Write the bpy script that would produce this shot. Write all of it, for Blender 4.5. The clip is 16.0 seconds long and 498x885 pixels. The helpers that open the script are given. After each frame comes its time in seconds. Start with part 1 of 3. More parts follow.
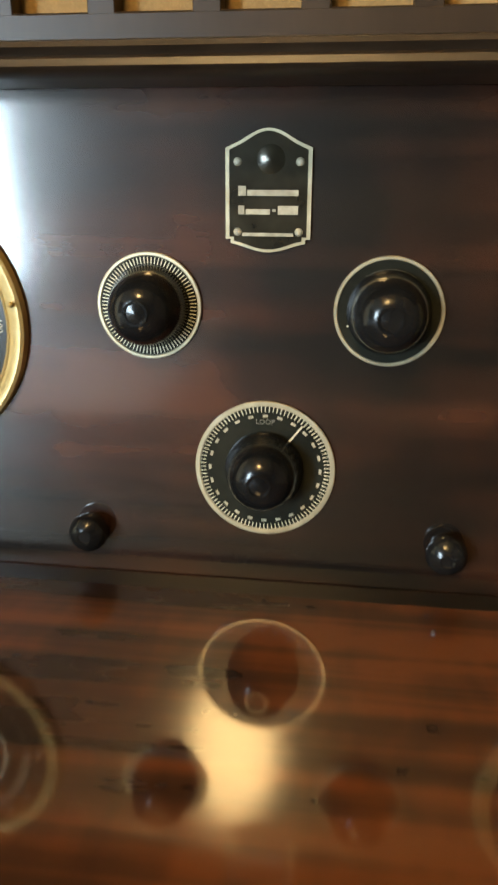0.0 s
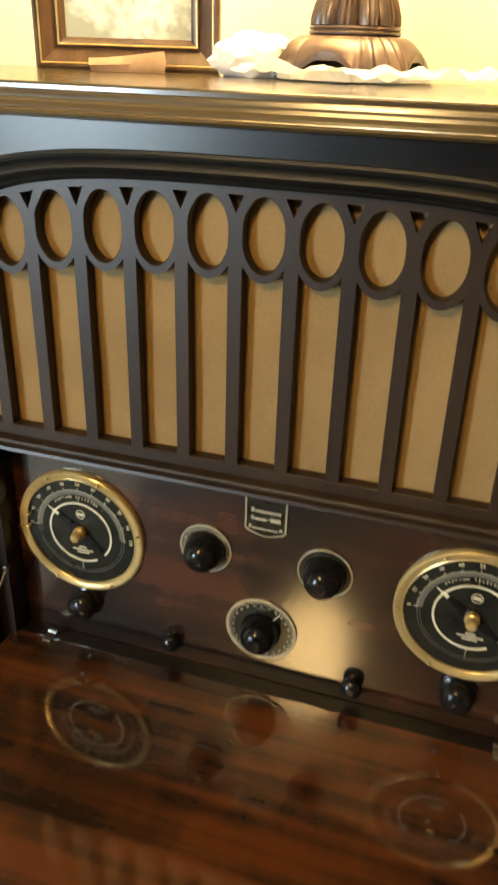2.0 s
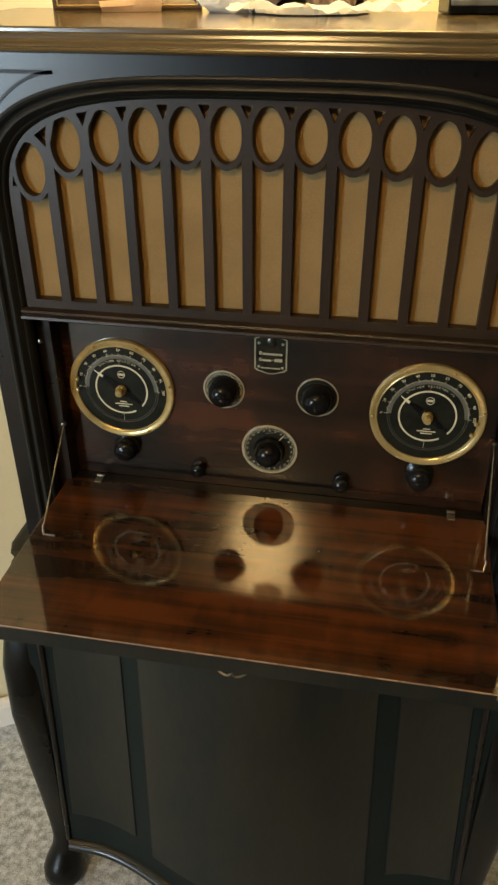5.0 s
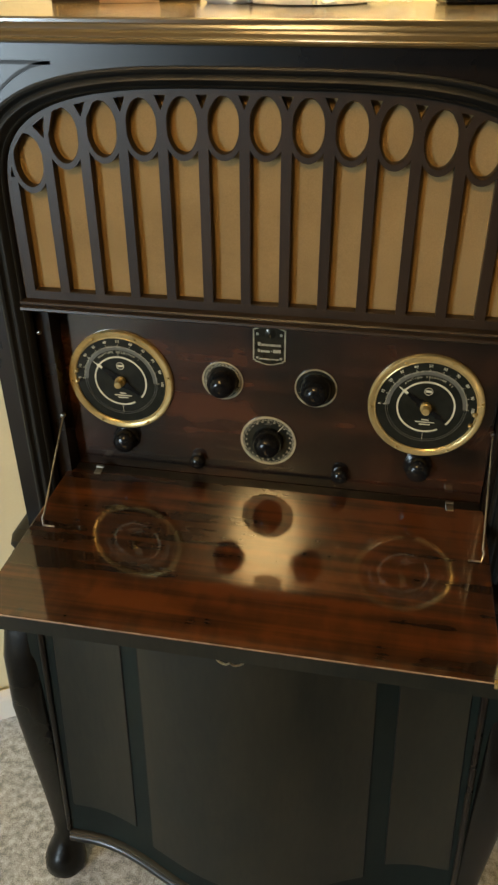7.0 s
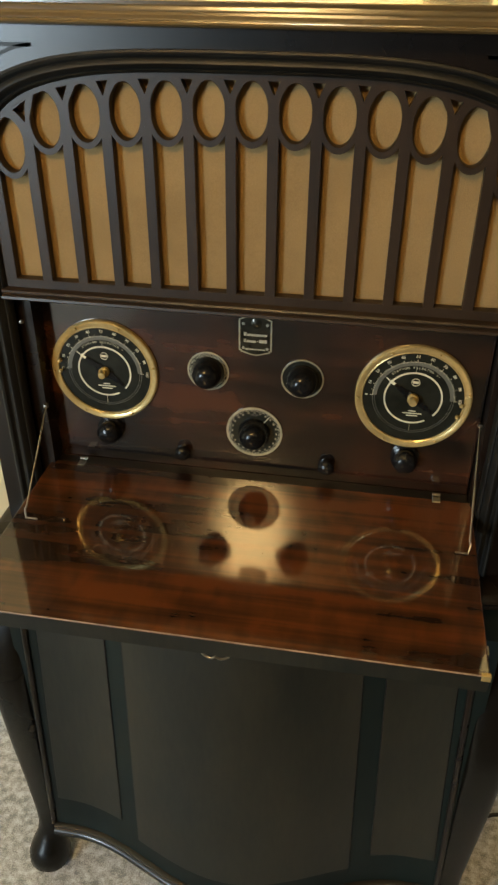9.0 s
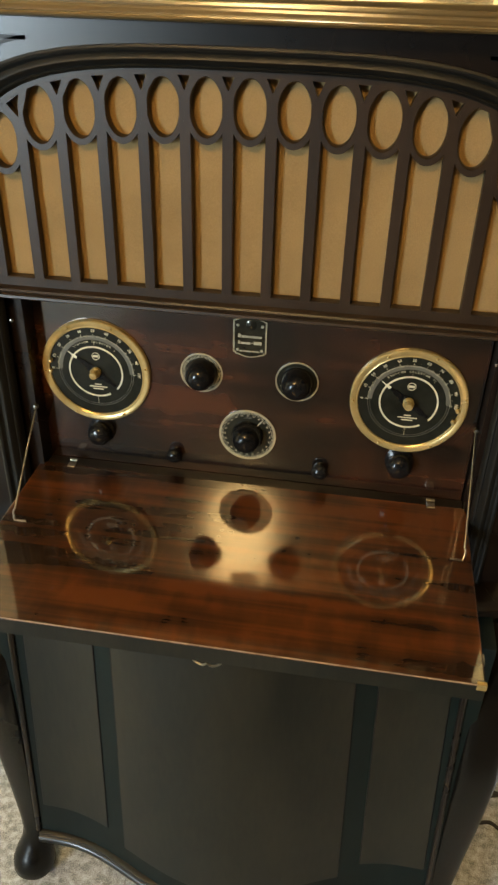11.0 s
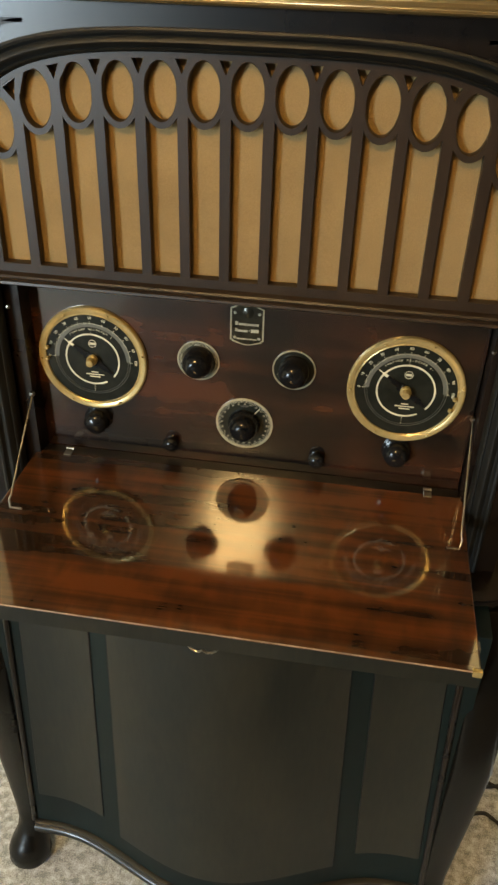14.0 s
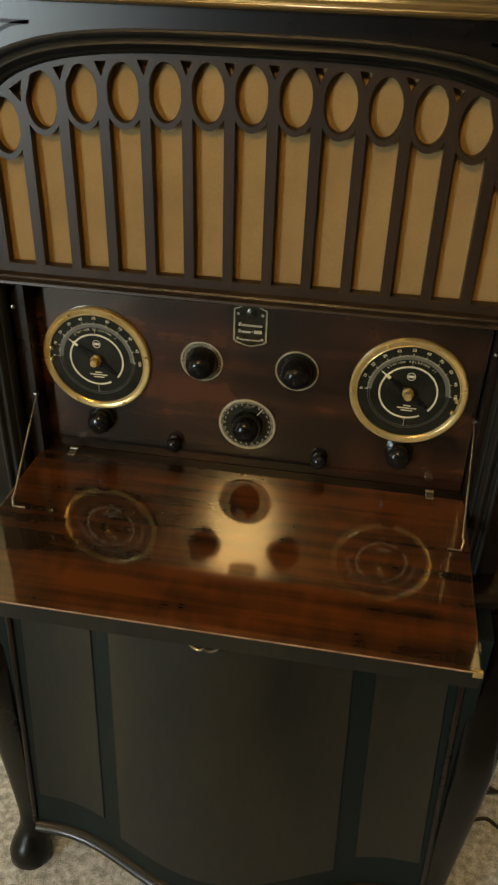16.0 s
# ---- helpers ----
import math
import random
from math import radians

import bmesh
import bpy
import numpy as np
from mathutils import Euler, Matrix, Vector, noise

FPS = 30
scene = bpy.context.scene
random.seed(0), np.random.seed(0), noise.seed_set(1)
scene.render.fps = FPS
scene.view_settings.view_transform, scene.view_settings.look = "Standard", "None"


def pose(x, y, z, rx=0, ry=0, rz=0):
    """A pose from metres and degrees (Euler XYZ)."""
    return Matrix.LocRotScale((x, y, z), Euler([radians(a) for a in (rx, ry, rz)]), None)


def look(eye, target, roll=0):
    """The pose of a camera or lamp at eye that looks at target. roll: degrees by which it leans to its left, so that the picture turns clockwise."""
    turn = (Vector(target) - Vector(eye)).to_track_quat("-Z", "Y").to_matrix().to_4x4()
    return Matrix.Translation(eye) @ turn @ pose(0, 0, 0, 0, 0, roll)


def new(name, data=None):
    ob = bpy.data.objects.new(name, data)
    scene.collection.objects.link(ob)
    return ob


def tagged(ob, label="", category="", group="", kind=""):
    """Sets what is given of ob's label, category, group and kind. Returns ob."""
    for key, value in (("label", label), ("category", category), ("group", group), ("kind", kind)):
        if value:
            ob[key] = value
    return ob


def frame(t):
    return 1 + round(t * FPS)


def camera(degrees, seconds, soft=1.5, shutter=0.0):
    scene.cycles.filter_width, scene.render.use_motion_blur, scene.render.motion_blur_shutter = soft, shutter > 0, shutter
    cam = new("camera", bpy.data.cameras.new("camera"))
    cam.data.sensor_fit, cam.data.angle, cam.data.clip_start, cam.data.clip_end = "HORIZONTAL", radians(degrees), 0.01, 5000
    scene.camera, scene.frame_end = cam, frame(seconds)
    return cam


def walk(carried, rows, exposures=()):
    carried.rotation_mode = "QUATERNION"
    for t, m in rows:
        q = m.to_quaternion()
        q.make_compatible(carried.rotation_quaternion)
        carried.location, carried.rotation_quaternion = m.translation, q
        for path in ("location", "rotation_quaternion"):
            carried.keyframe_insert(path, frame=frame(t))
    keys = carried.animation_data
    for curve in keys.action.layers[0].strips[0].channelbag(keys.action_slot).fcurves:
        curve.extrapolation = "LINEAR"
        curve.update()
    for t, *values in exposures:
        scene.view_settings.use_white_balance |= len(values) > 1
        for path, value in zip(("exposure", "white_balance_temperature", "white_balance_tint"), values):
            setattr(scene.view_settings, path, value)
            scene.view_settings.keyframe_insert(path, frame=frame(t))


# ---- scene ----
cam = camera(35.5, 16.0, soft=2.5, shutter=0.4)
PATH = [
    (0, (0.038, -0.345, 0.883), (-0.1617, 1.1624, 0.3852), 0.37),
    (0.5, (0.0421, -0.3971, 0.9021), (-0.1504, 1.1018, 0.3765), -0.48),
    (1, (0.0456, -0.3807, 1.022), (-0.1877, 1.0796, 0.4112), -0.85),
    (1.3, (0.0649, -0.4019, 1.0904), (-0.2199, 1.0386, 0.4551), -0.16),
    (1.5, (0.0948, -0.4358, 1.1555), (-0.2539, 0.9809, 0.4987), 1.66),
    (1.8, (0.1477, -0.4908, 1.2166), (-0.3076, 0.8704, 0.5095), 1.84),
    (2, (0.1468, -0.5281, 1.225), (-0.2755, 0.8323, 0.4964), 1.82),
    (2.5, (0.1381, -0.6326, 1.2254), (-0.2395, 0.6919, 0.493), 1.5),
    (3, (0.1256, -0.6833, 1.234), (-0.2036, 0.6373, 0.4719), 1.3),
    (3.5, (0.1123, -0.7059, 1.2386), (-0.1817, 0.6201, 0.4727), 1),
    (4, (0.1037, -0.7332, 1.248), (-0.1552, 0.5866, 0.4571), 0.7),
    (4.5, (0.1108, -0.755, 1.2527), (-0.1318, 0.5499, 0.4329), 0.2),
    (5, (0.117, -0.766, 1.2527), (-0.1232, 0.5327, 0.4228), -0.1),
    (7.5, (0.1225, -0.7699, 1.2464), (-0.1225, 0.5218, 0.4072), -0.3),
    (8, (0.1225, -0.7652, 1.2433), (-0.1131, 0.5265, 0.4009), -0.1),
    (8.5, (0.1217, -0.7621, 1.2425), (-0.11, 0.5304, 0.4001), 0.1),
    (9, (0.1209, -0.7621, 1.2441), (-0.0944, 0.5273, 0.3923), 0.4),
    (11.5, (0.1123, -0.7519, 1.2371), (-0.0749, 0.5452, 0.3908), 1.8),
    (12, (0.1139, -0.7535, 1.2371), (-0.0694, 0.5421, 0.3869), 2),
    (12.5, (0.1209, -0.7558, 1.2316), (-0.0632, 0.5421, 0.3861), 1.8),
    (13, (0.1193, -0.7543, 1.2355), (-0.0585, 0.5382, 0.3806), 1.8),
    (13.5, (0.1209, -0.7582, 1.2347), (-0.0577, 0.5351, 0.3806), 1.8),
    (14, (0.1147, -0.7558, 1.2301), (-0.071, 0.5366, 0.376), 1.9),
    (14.5, (0.1076, -0.7519, 1.2316), (-0.0827, 0.5351, 0.3705), 2.2),
    (15, (0.1092, -0.7543, 1.2308), (-0.0819, 0.5366, 0.3767), 2.3),
    (15.5, (0.117, -0.7558, 1.2301), (-0.0827, 0.5335, 0.376), 2.1),
    (16, (0.1186, -0.7613, 1.2262), (-0.0788, 0.5366, 0.383), 2),
]
EXPOSURE = [(0, -0.85, 7100, 9), (1.3, -0.8, 7200, 9), (1.6, -0.95, 7200, 9), (2, -1.35, 7250, 9), (2.5, -2.1, 7250, 9), (3, -2.1, 7250, 9), (5, -2.0, 7250, 9), (9, -1.7, 7350, 9),
            (12.5, -1.35, 7500, 9), (14.2, -1.35, 7500, 9), (14.8, -1.95, 8200, 9), (16, -2.0, 8200, 9)]
walk(cam, [(t, look(eye, target, roll)) for t, eye, target, roll in PATH], EXPOSURE)
WINDOW_W, TABLE_W, DOME_E = 700.0, 72.0, 262.0

# ---------------------------------------------------------------- light
world = bpy.data.worlds.new("world")
scene.world = world
world.use_nodes = True
_n = world.node_tree.nodes
_sky = _n.new("ShaderNodeTexSky")
_sky.sky_type, _sky.sun_disc = "NISHITA", False
_sky.sun_elevation, _sky.sun_rotation = radians(35), radians(200)
world.node_tree.links.new(_sky.outputs[0], _n["Background"].inputs[0])
_n["Background"].inputs[1].default_value = 0.12


def lamp(name, kind, energy, colour, m, size=0.1, size_y=None):
    data = bpy.data.lights.new(name, kind)
    data.energy, data.color = energy, colour
    if kind == "AREA":
        data.size, data.spread = size, radians(130)
        if size_y:
            data.shape, data.size_y = "RECTANGLE", size_y
    else:
        data.shadow_soft_size = size
    ob = new(name, data)
    ob.matrix_world = m
    return ob


# daylight in the glazed door behind the camera, and the table lamp's bulb
lamp("window_daylight", "AREA", WINDOW_W, (0.60, 0.80, 1.0), look((-3.15, -5.27, 1.15), (-3.05, 0.0, 0.3)), 1.1, 1.95)
lamp("table_bulb", "POINT", TABLE_W, (1.0, 0.86, 0.58), pose(0.012, 0.15, 1.60), 0.04)


# ---------------------------------------------------------------- materials
def material(name, a, b, scale=8.0, stretch=(1, 1, 1), rough=0.4, rough_var=0.1, bump=0.1, fine=120.0, metal=0.0,
             coat=0.0, detail=6.0, contrast=(0.35, 0.65), spec=0.5, fine_mix=0.25, coat_rough=0.1, coat_ior=1.5):
    """Two-scale procedural surface: colour a to b over stretched noise, fine grain, uneven gloss, relief."""
    m = bpy.data.materials.new(name)
    m.use_nodes = True
    nt = m.node_tree
    bs = nt.nodes["Principled BSDF"]
    L = nt.links.new
    tc = nt.nodes.new("ShaderNodeTexCoord")
    mp = nt.nodes.new("ShaderNodeMapping")
    mp.inputs["Scale"].default_value = stretch
    L(tc.outputs["Object"], mp.inputs["Vector"])
    big = nt.nodes.new("ShaderNodeTexNoise")
    big.inputs["Scale"].default_value, big.inputs["Detail"].default_value = scale, detail
    big.inputs["Distortion"].default_value = 0.1
    L(mp.outputs[0], big.inputs["Vector"])
    small = nt.nodes.new("ShaderNodeTexNoise")
    small.inputs["Scale"].default_value, small.inputs["Detail"].default_value = fine, 3.0
    L(mp.outputs[0], small.inputs["Vector"])
    mix = nt.nodes.new("ShaderNodeMix")
    mix.data_type = "FLOAT"
    mix.inputs[0].default_value = fine_mix
    L(big.outputs["Fac"], mix.inputs[2])
    L(small.outputs["Fac"], mix.inputs[3])
    ramp = nt.nodes.new("ShaderNodeValToRGB")
    ramp.color_ramp.elements[0].position, ramp.color_ramp.elements[1].position = contrast
    ramp.color_ramp.elements[0].color, ramp.color_ramp.elements[1].color = (*a, 1), (*b, 1)
    L(mix.outputs[0], ramp.inputs[0])
    L(ramp.outputs[0], bs.inputs["Base Color"])
    rr = nt.nodes.new("ShaderNodeMapRange")
    rr.inputs["To Min"].default_value, rr.inputs["To Max"].default_value = max(0.02, rough - rough_var), rough + rough_var
    wear = nt.nodes.new("ShaderNodeTexNoise")
    wear.inputs["Scale"].default_value, wear.inputs["Detail"].default_value = scale * 0.6 + 3, 5.0
    L(tc.outputs["Object"], wear.inputs["Vector"])
    L(wear.outputs["Fac"], rr.inputs["Value"])
    L(rr.outputs[0], bs.inputs["Roughness"])
    if bump:
        bp = nt.nodes.new("ShaderNodeBump")
        bp.inputs["Strength"].default_value, bp.inputs["Distance"].default_value = bump, 0.002
        L(mix.outputs[0], bp.inputs["Height"])
        L(bp.outputs[0], bs.inputs["Normal"])
    bs.inputs["Metallic"].default_value = metal
    bs.inputs["Specular IOR Level"].default_value = spec
    bs.inputs["Coat Weight"].default_value = coat
    bs.inputs["Coat Roughness"].default_value = coat_rough
    bs.inputs["Coat IOR"].default_value = coat_ior
    return m


def figured(name, dark, mid, light, streak, mottle, patch, weights, rough, coat_rough, coat_ior, spec=0.3, spread=(0.36, 0.5, 0.66)):
    """Polished figured veneer: long streaks, short cross mottle and broad patches of colour under a clear lacquer."""
    m = bpy.data.materials.new(name)
    m.use_nodes = True
    nt = m.node_tree
    bs = nt.nodes["Principled BSDF"]
    L = nt.links.new
    tc = nt.nodes.new("ShaderNodeTexCoord")
    total = None
    for (sx, sy, sz), w, det in zip((streak, mottle, patch), weights, (5.0, 2.0, 2.0)):
        mp = nt.nodes.new("ShaderNodeMapping")
        mp.inputs["Scale"].default_value = (sx, sy, sz)
        L(tc.outputs["Object"], mp.inputs["Vector"])
        nz = nt.nodes.new("ShaderNodeTexNoise")
        nz.inputs["Scale"].default_value, nz.inputs["Detail"].default_value = 1.0, det
        nz.inputs["Distortion"].default_value = 0.35
        L(mp.outputs[0], nz.inputs["Vector"])
        mul = nt.nodes.new("ShaderNodeMath")
        mul.operation = "MULTIPLY_ADD"
        mul.inputs[1].default_value = w
        L(nz.outputs["Fac"], mul.inputs[0])
        if total is None:
            mul.inputs[2].default_value = 0.0
        else:
            L(total, mul.inputs[2])
        total = mul.outputs[0]
    ramp = nt.nodes.new("ShaderNodeValToRGB")
    el = ramp.color_ramp.elements
    el.new(spread[1])
    for e, p, c in zip(el, spread, (dark, mid, light)):
        e.position, e.color = p, (*c, 1)
    L(total, ramp.inputs[0])
    L(ramp.outputs[0], bs.inputs["Base Color"])
    smear = nt.nodes.new("ShaderNodeTexNoise")
    smear.inputs["Scale"].default_value, smear.inputs["Detail"].default_value = 14.0, 4.0
    L(tc.outputs["Object"], smear.inputs["Vector"])
    rr = nt.nodes.new("ShaderNodeMapRange")
    rr.inputs["To Min"].default_value, rr.inputs["To Max"].default_value = coat_rough * 0.75, coat_rough * 1.25
    L(smear.outputs["Fac"], rr.inputs["Value"])
    L(rr.outputs[0], bs.inputs["Coat Roughness"])
    bs.inputs["Roughness"].default_value = rough
    bs.inputs["Specular IOR Level"].default_value = spec
    bs.inputs["Coat Weight"].default_value = 1.0
    bs.inputs["Coat IOR"].default_value = coat_ior
    return m


def glow(name, colour, strength):
    m = bpy.data.materials.new(name)
    m.use_nodes = True
    bs = m.node_tree.nodes["Principled BSDF"]
    bs.inputs["Base Color"].default_value = (*colour, 1)
    bs.inputs["Emission Color"].default_value = (*colour, 1)
    bs.inputs["Emission Strength"].default_value = strength
    return m


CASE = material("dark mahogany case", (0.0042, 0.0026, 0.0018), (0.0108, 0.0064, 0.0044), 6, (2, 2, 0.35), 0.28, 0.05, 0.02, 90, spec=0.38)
MOULD = material("dull dark moulding", (0.0036, 0.0035, 0.0027), (0.0085, 0.0078, 0.0058), 8, (2, 2, 0.5), 0.48, 0.06, 0.03, 90, spec=0.34)
LEG = material("near-black polished leg", (0.0030, 0.0026, 0.0020), (0.0070, 0.0060, 0.0046), 6, (2, 2, 0.35), 0.26, 0.06, 0.02, 90, spec=0.26)
FRAME = material("dark mahogany lattice", (0.0165, 0.0100, 0.0060), (0.0300, 0.0186, 0.0114), 9, (3, 3, 0.4), 0.36, 0.06, 0.05, 110, spec=0.28)
PANEL = figured("mahogany dial panel", (0.0042, 0.0027, 0.0016), (0.0175, 0.0064, 0.0029), (0.056, 0.0162, 0.0060), (3.0, 1, 46.0), (30.0, 1, 13.0), (5.5, 1, 9.0), (0.36, 0.16, 0.48), 0.46, 0.12, 1.80, spec=0.15, spread=(0.43, 0.50, 0.60))
BOARD = figured("figured mahogany fallboard", (0.0135, 0.0058, 0.0026), (0.043, 0.0150, 0.0052), (0.105, 0.0320, 0.0092), (2.0, 66.0, 1), (46.0, 20.0, 1), (6.0, 18.0, 1), (0.46, 0.18, 0.36), 0.42, 0.060, 1.76, spec=0.15, spread=(0.41, 0.495, 0.59))
DOOR = material("dull mahogany veneer", (0.0056, 0.0068, 0.0046), (0.0190, 0.0168, 0.0102), 5, (2.2, 2.2, 0.5), 0.52, 0.05, 0.03, 80, spec=0.34, contrast=(0.38, 0.64))
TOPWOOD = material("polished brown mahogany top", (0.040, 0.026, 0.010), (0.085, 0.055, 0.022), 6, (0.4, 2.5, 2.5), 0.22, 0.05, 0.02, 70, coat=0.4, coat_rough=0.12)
STRIP = material("dark green-black inlay", (0.0016, 0.0048, 0.0042), (0.0034, 0.0092, 0.0080), 6, (2, 2, 0.3), 0.55, 0.05, 0.03, 80, spec=0.2)
EBONY = material("black inlay line", (0.006, 0.005, 0.005), (0.012, 0.010, 0.009), 20, (1, 1, 1), 0.4, 0.05, 0.0, spec=0.25)
TRIM = material("polished dark trim", (0.0030, 0.0026, 0.0022), (0.0072, 0.0062, 0.0052), 6, (2, 2, 0.35), 0.30, 0.05, 0.02, 90, spec=0.75)
PEWTER = material("dull grey metal", (0.16, 0.165, 0.17), (0.30, 0.305, 0.31), 40, (1, 1, 1), 0.38, 0.08, 0.02, metal=0.6)
CLOTH = material("tan grille cloth", (0.198, 0.126, 0.052), (0.266, 0.172, 0.073), 14, (1, 1, 1), 0.85, 0.05, 0.3, 900, fine_mix=0.45, spec=0.2)
BRASS = material("aged brass", (0.38, 0.27, 0.105), (0.56, 0.42, 0.19), 30, (1, 1, 1), 0.25, 0.06, 0.05, 200, metal=0.45, spec=0.3)
STEEL = material("tarnished nickel", (0.24, 0.22, 0.185), (0.46, 0.43, 0.37), 60, (1, 1, 1), 0.3, 0.1, 0.0, metal=1.0)
BLACK = material("black bakelite", (0.004, 0.004, 0.0042), (0.009, 0.009, 0.0092), 40, (1, 1, 1), 0.18, 0.05, 0.02, spec=0.26)
ENAMEL = material("black enamelled dial", (0.008, 0.009, 0.007), (0.017, 0.018, 0.014), 30, (1, 1, 1), 0.22, 0.06, 0.01, spec=0.25)
GREY = material("grey dial band", (0.075, 0.075, 0.060), (0.110, 0.108, 0.088), 40, (1, 1, 1), 0.4, 0.05, 0.0)
IVORY = material("ivory dial paint", (0.50, 0.46, 0.32), (0.66, 0.62, 0.45), 60, (1, 1, 1), 0.5, 0.05, 0.0)
SILVER = material("etched pale metal", (0.30, 0.26, 0.17), (0.46, 0.41, 0.28), 60, (1, 1, 1), 0.42, 0.08, 0.0, metal=0.6)
PLATE = material("black name plate", (0.020, 0.018, 0.012), (0.045, 0.041, 0.028), 60, (1, 1, 1), 0.20, 0.05, 0.0, metal=0.45, spec=0.5)
WALL = material("pale yellow wall paint", (0.71, 0.62, 0.39), (0.77, 0.68, 0.46), 3, (1, 1, 1), 0.75, 0.05, 0.15, 260, spec=0.25)
WHITE = material("white paint", (0.74, 0.72, 0.68), (0.80, 0.78, 0.74), 4, (1, 1, 1), 0.5, 0.05, 0.03)
# dark tone for unseen walls and floor, chosen to cut bounced light
FARWALL = material("dark unseen surround", (0.085, 0.065, 0.045), (0.12, 0.090, 0.062), 3, (1, 1, 1), 0.75, 0.05, 0.15, 260, spec=0.25)
CREAM = material("cream ceiling paint", (0.34, 0.31, 0.25), (0.40, 0.365, 0.30), 4, (1, 1, 1), 0.8, 0.05, 0.1, 200, spec=0.2)
CARPET = material("mottled beige carpet", (0.29, 0.32, 0.365), (0.74, 0.81, 0.90), 80, (1, 1, 1), 0.95, 0.02, 0.8, 420, contrast=(0.40, 0.62), spec=0.1, fine_mix=0.4)
BRONZE = material("bronzed resin", (0.050, 0.033, 0.026), (0.135, 0.088, 0.066), 25, (1, 1, 1), 0.33, 0.1, 0.1, 150, metal=0.15)
GILT = material("brown and gold frame", (0.040, 0.021, 0.011), (0.095, 0.052, 0.025), 20, (3, 0.6, 0.6), 0.36, 0.08, 0.05, 140)
GOLDLINE = material("gilded fillet", (0.40, 0.27, 0.10), (0.60, 0.44, 0.20), 30, (1, 1, 1), 0.35, 0.08, 0.03, metal=0.7)
LINEN = material("white cotton", (0.78, 0.76, 0.70), (0.86, 0.84, 0.79), 30, (1, 1, 1), 0.9, 0.05, 0.3, 500, spec=0.2)
EDGE = material("worn bare wood edge", (0.17, 0.105, 0.065), (0.36, 0.24, 0.16), 60, (1, 1, 1), 0.45, 0.1, 0.0)
PAPER = material("tan folded paper", (0.50, 0.34, 0.21), (0.62, 0.44, 0.29), 30, (1, 1, 1), 0.8, 0.05, 0.1, 200, spec=0.2)
PRINT = material("pale picture print", (0.34, 0.36, 0.28), (0.80, 0.80, 0.70), 14, (1, 1, 1), 0.35, 0.05, 0.0, contrast=(0.42, 0.55))
RUBBER = material("black cable sheath", (0.012, 0.012, 0.012), (0.02, 0.02, 0.02), 40, (1, 1, 1), 0.5, 0.05, 0.0)
WORN = material("worn ivory paint", (0.22, 0.20, 0.14), (0.40, 0.37, 0.27), 300, (1, 1, 1), 0.5, 0.05, 0.0)
SHADE = glow("lit lamp shade", (1.0, 0.78, 0.45), 0.5)
DOME = glow("lit ceiling dome", (1.0, 0.67, 0.29), DOME_E)


# ---------------------------------------------------------------- mesh helpers
def part(name, bm, mat, parent=None, label="", smooth=False):
    me = bpy.data.meshes.new(name)
    bmesh.ops.recalc_face_normals(bm, faces=bm.faces)
    bm.to_mesh(me)
    bm.free()
    me.materials.append(mat)
    if smooth:
        for p in me.polygons:
            p.use_smooth = True
        me.set_sharp_from_angle(angle=radians(40))
    ob = new(name, me)
    if parent:
        ob.parent = parent
    if label:
        ob["label"] = label
    return ob


def thing(name, label, category, at=(0, 0, 0), rz=0, group=""):
    ob = new(name)
    ob.matrix_world = pose(*at, 0, 0, rz)
    return tagged(ob, label, category, group)


def box(x0, x1, y0, y1, z0, z1, bevel=0.0, seg=2, bm=None):
    own = bm is None
    bm = bm or bmesh.new()
    r = bmesh.ops.create_cube(bm, size=1.0)
    vs = r["verts"]
    for v in vs:
        v.co = Vector((x0 + (v.co.x + 0.5) * (x1 - x0), y0 + (v.co.y + 0.5) * (y1 - y0), z0 + (v.co.z + 0.5) * (z1 - z0)))
    if bevel:
        es = list({e for v in vs for e in v.link_edges})
        bmesh.ops.bevel(bm, geom=es, offset=bevel, segments=seg, affect="EDGES", profile=0.5)
    return bm


def grid(rows, closed=False, bm=None):
    """A skin over rows of points; closed joins the last point of a row to the first."""
    bm = bm or bmesh.new()
    vs = [[bm.verts.new(p) for p in row] for row in rows]
    n = len(rows[0])
    for i in range(len(rows) - 1):
        for j in range(n if closed else n - 1):
            k = (j + 1) % n
            bm.faces.new((vs[i][j], vs[i][k], vs[i + 1][k], vs[i + 1][j]))
    return bm, vs


def lathe(profile, axis="Z", at=(0, 0, 0), seg=40, bm=None, caps=True):
    """Turns (radius, height) rows round an axis: Z upwards, or Y towards the viewer (height along -y)."""
    bm = bm or bmesh.new()
    rows = []
    for r, h in profile:
        row = []
        for i in range(seg):
            a = 2 * math.pi * i / seg
            c, s = r * math.cos(a), r * math.sin(a)
            row.append((at[0] + c, at[1] + s, at[2] + h) if axis == "Z" else (at[0] + c, at[1] - h, at[2] + s))
        rows.append(row)
    bm, vs = grid(rows, True, bm)
    if caps and profile[0][0] > 1e-6:
        bm.faces.new(vs[0])
    if caps and profile[-1][0] > 1e-6:
        bm.faces.new(vs[-1])
    return bm


def tube(points, r, seg=8, bm=None):
    """A round rod along points."""
    bm = bm or bmesh.new()
    pts = [Vector(p) for p in points]
    rows = []
    for i, p in enumerate(pts):
        d = (pts[min(i + 1, len(pts) - 1)] - pts[max(i - 1, 0)]).normalized()
        u = d.orthogonal().normalized() if i == 0 else (u - d * u.dot(d)).normalized()
        v = d.cross(u)
        rows.append([p + r * (math.cos(a) * u + math.sin(a) * v) for a in (2 * math.pi * k / seg for k in range(seg))])
    bm, vs = grid(rows, True, bm)
    bm.faces.new(vs[0])
    bm.faces.new(vs[-1])
    return bm


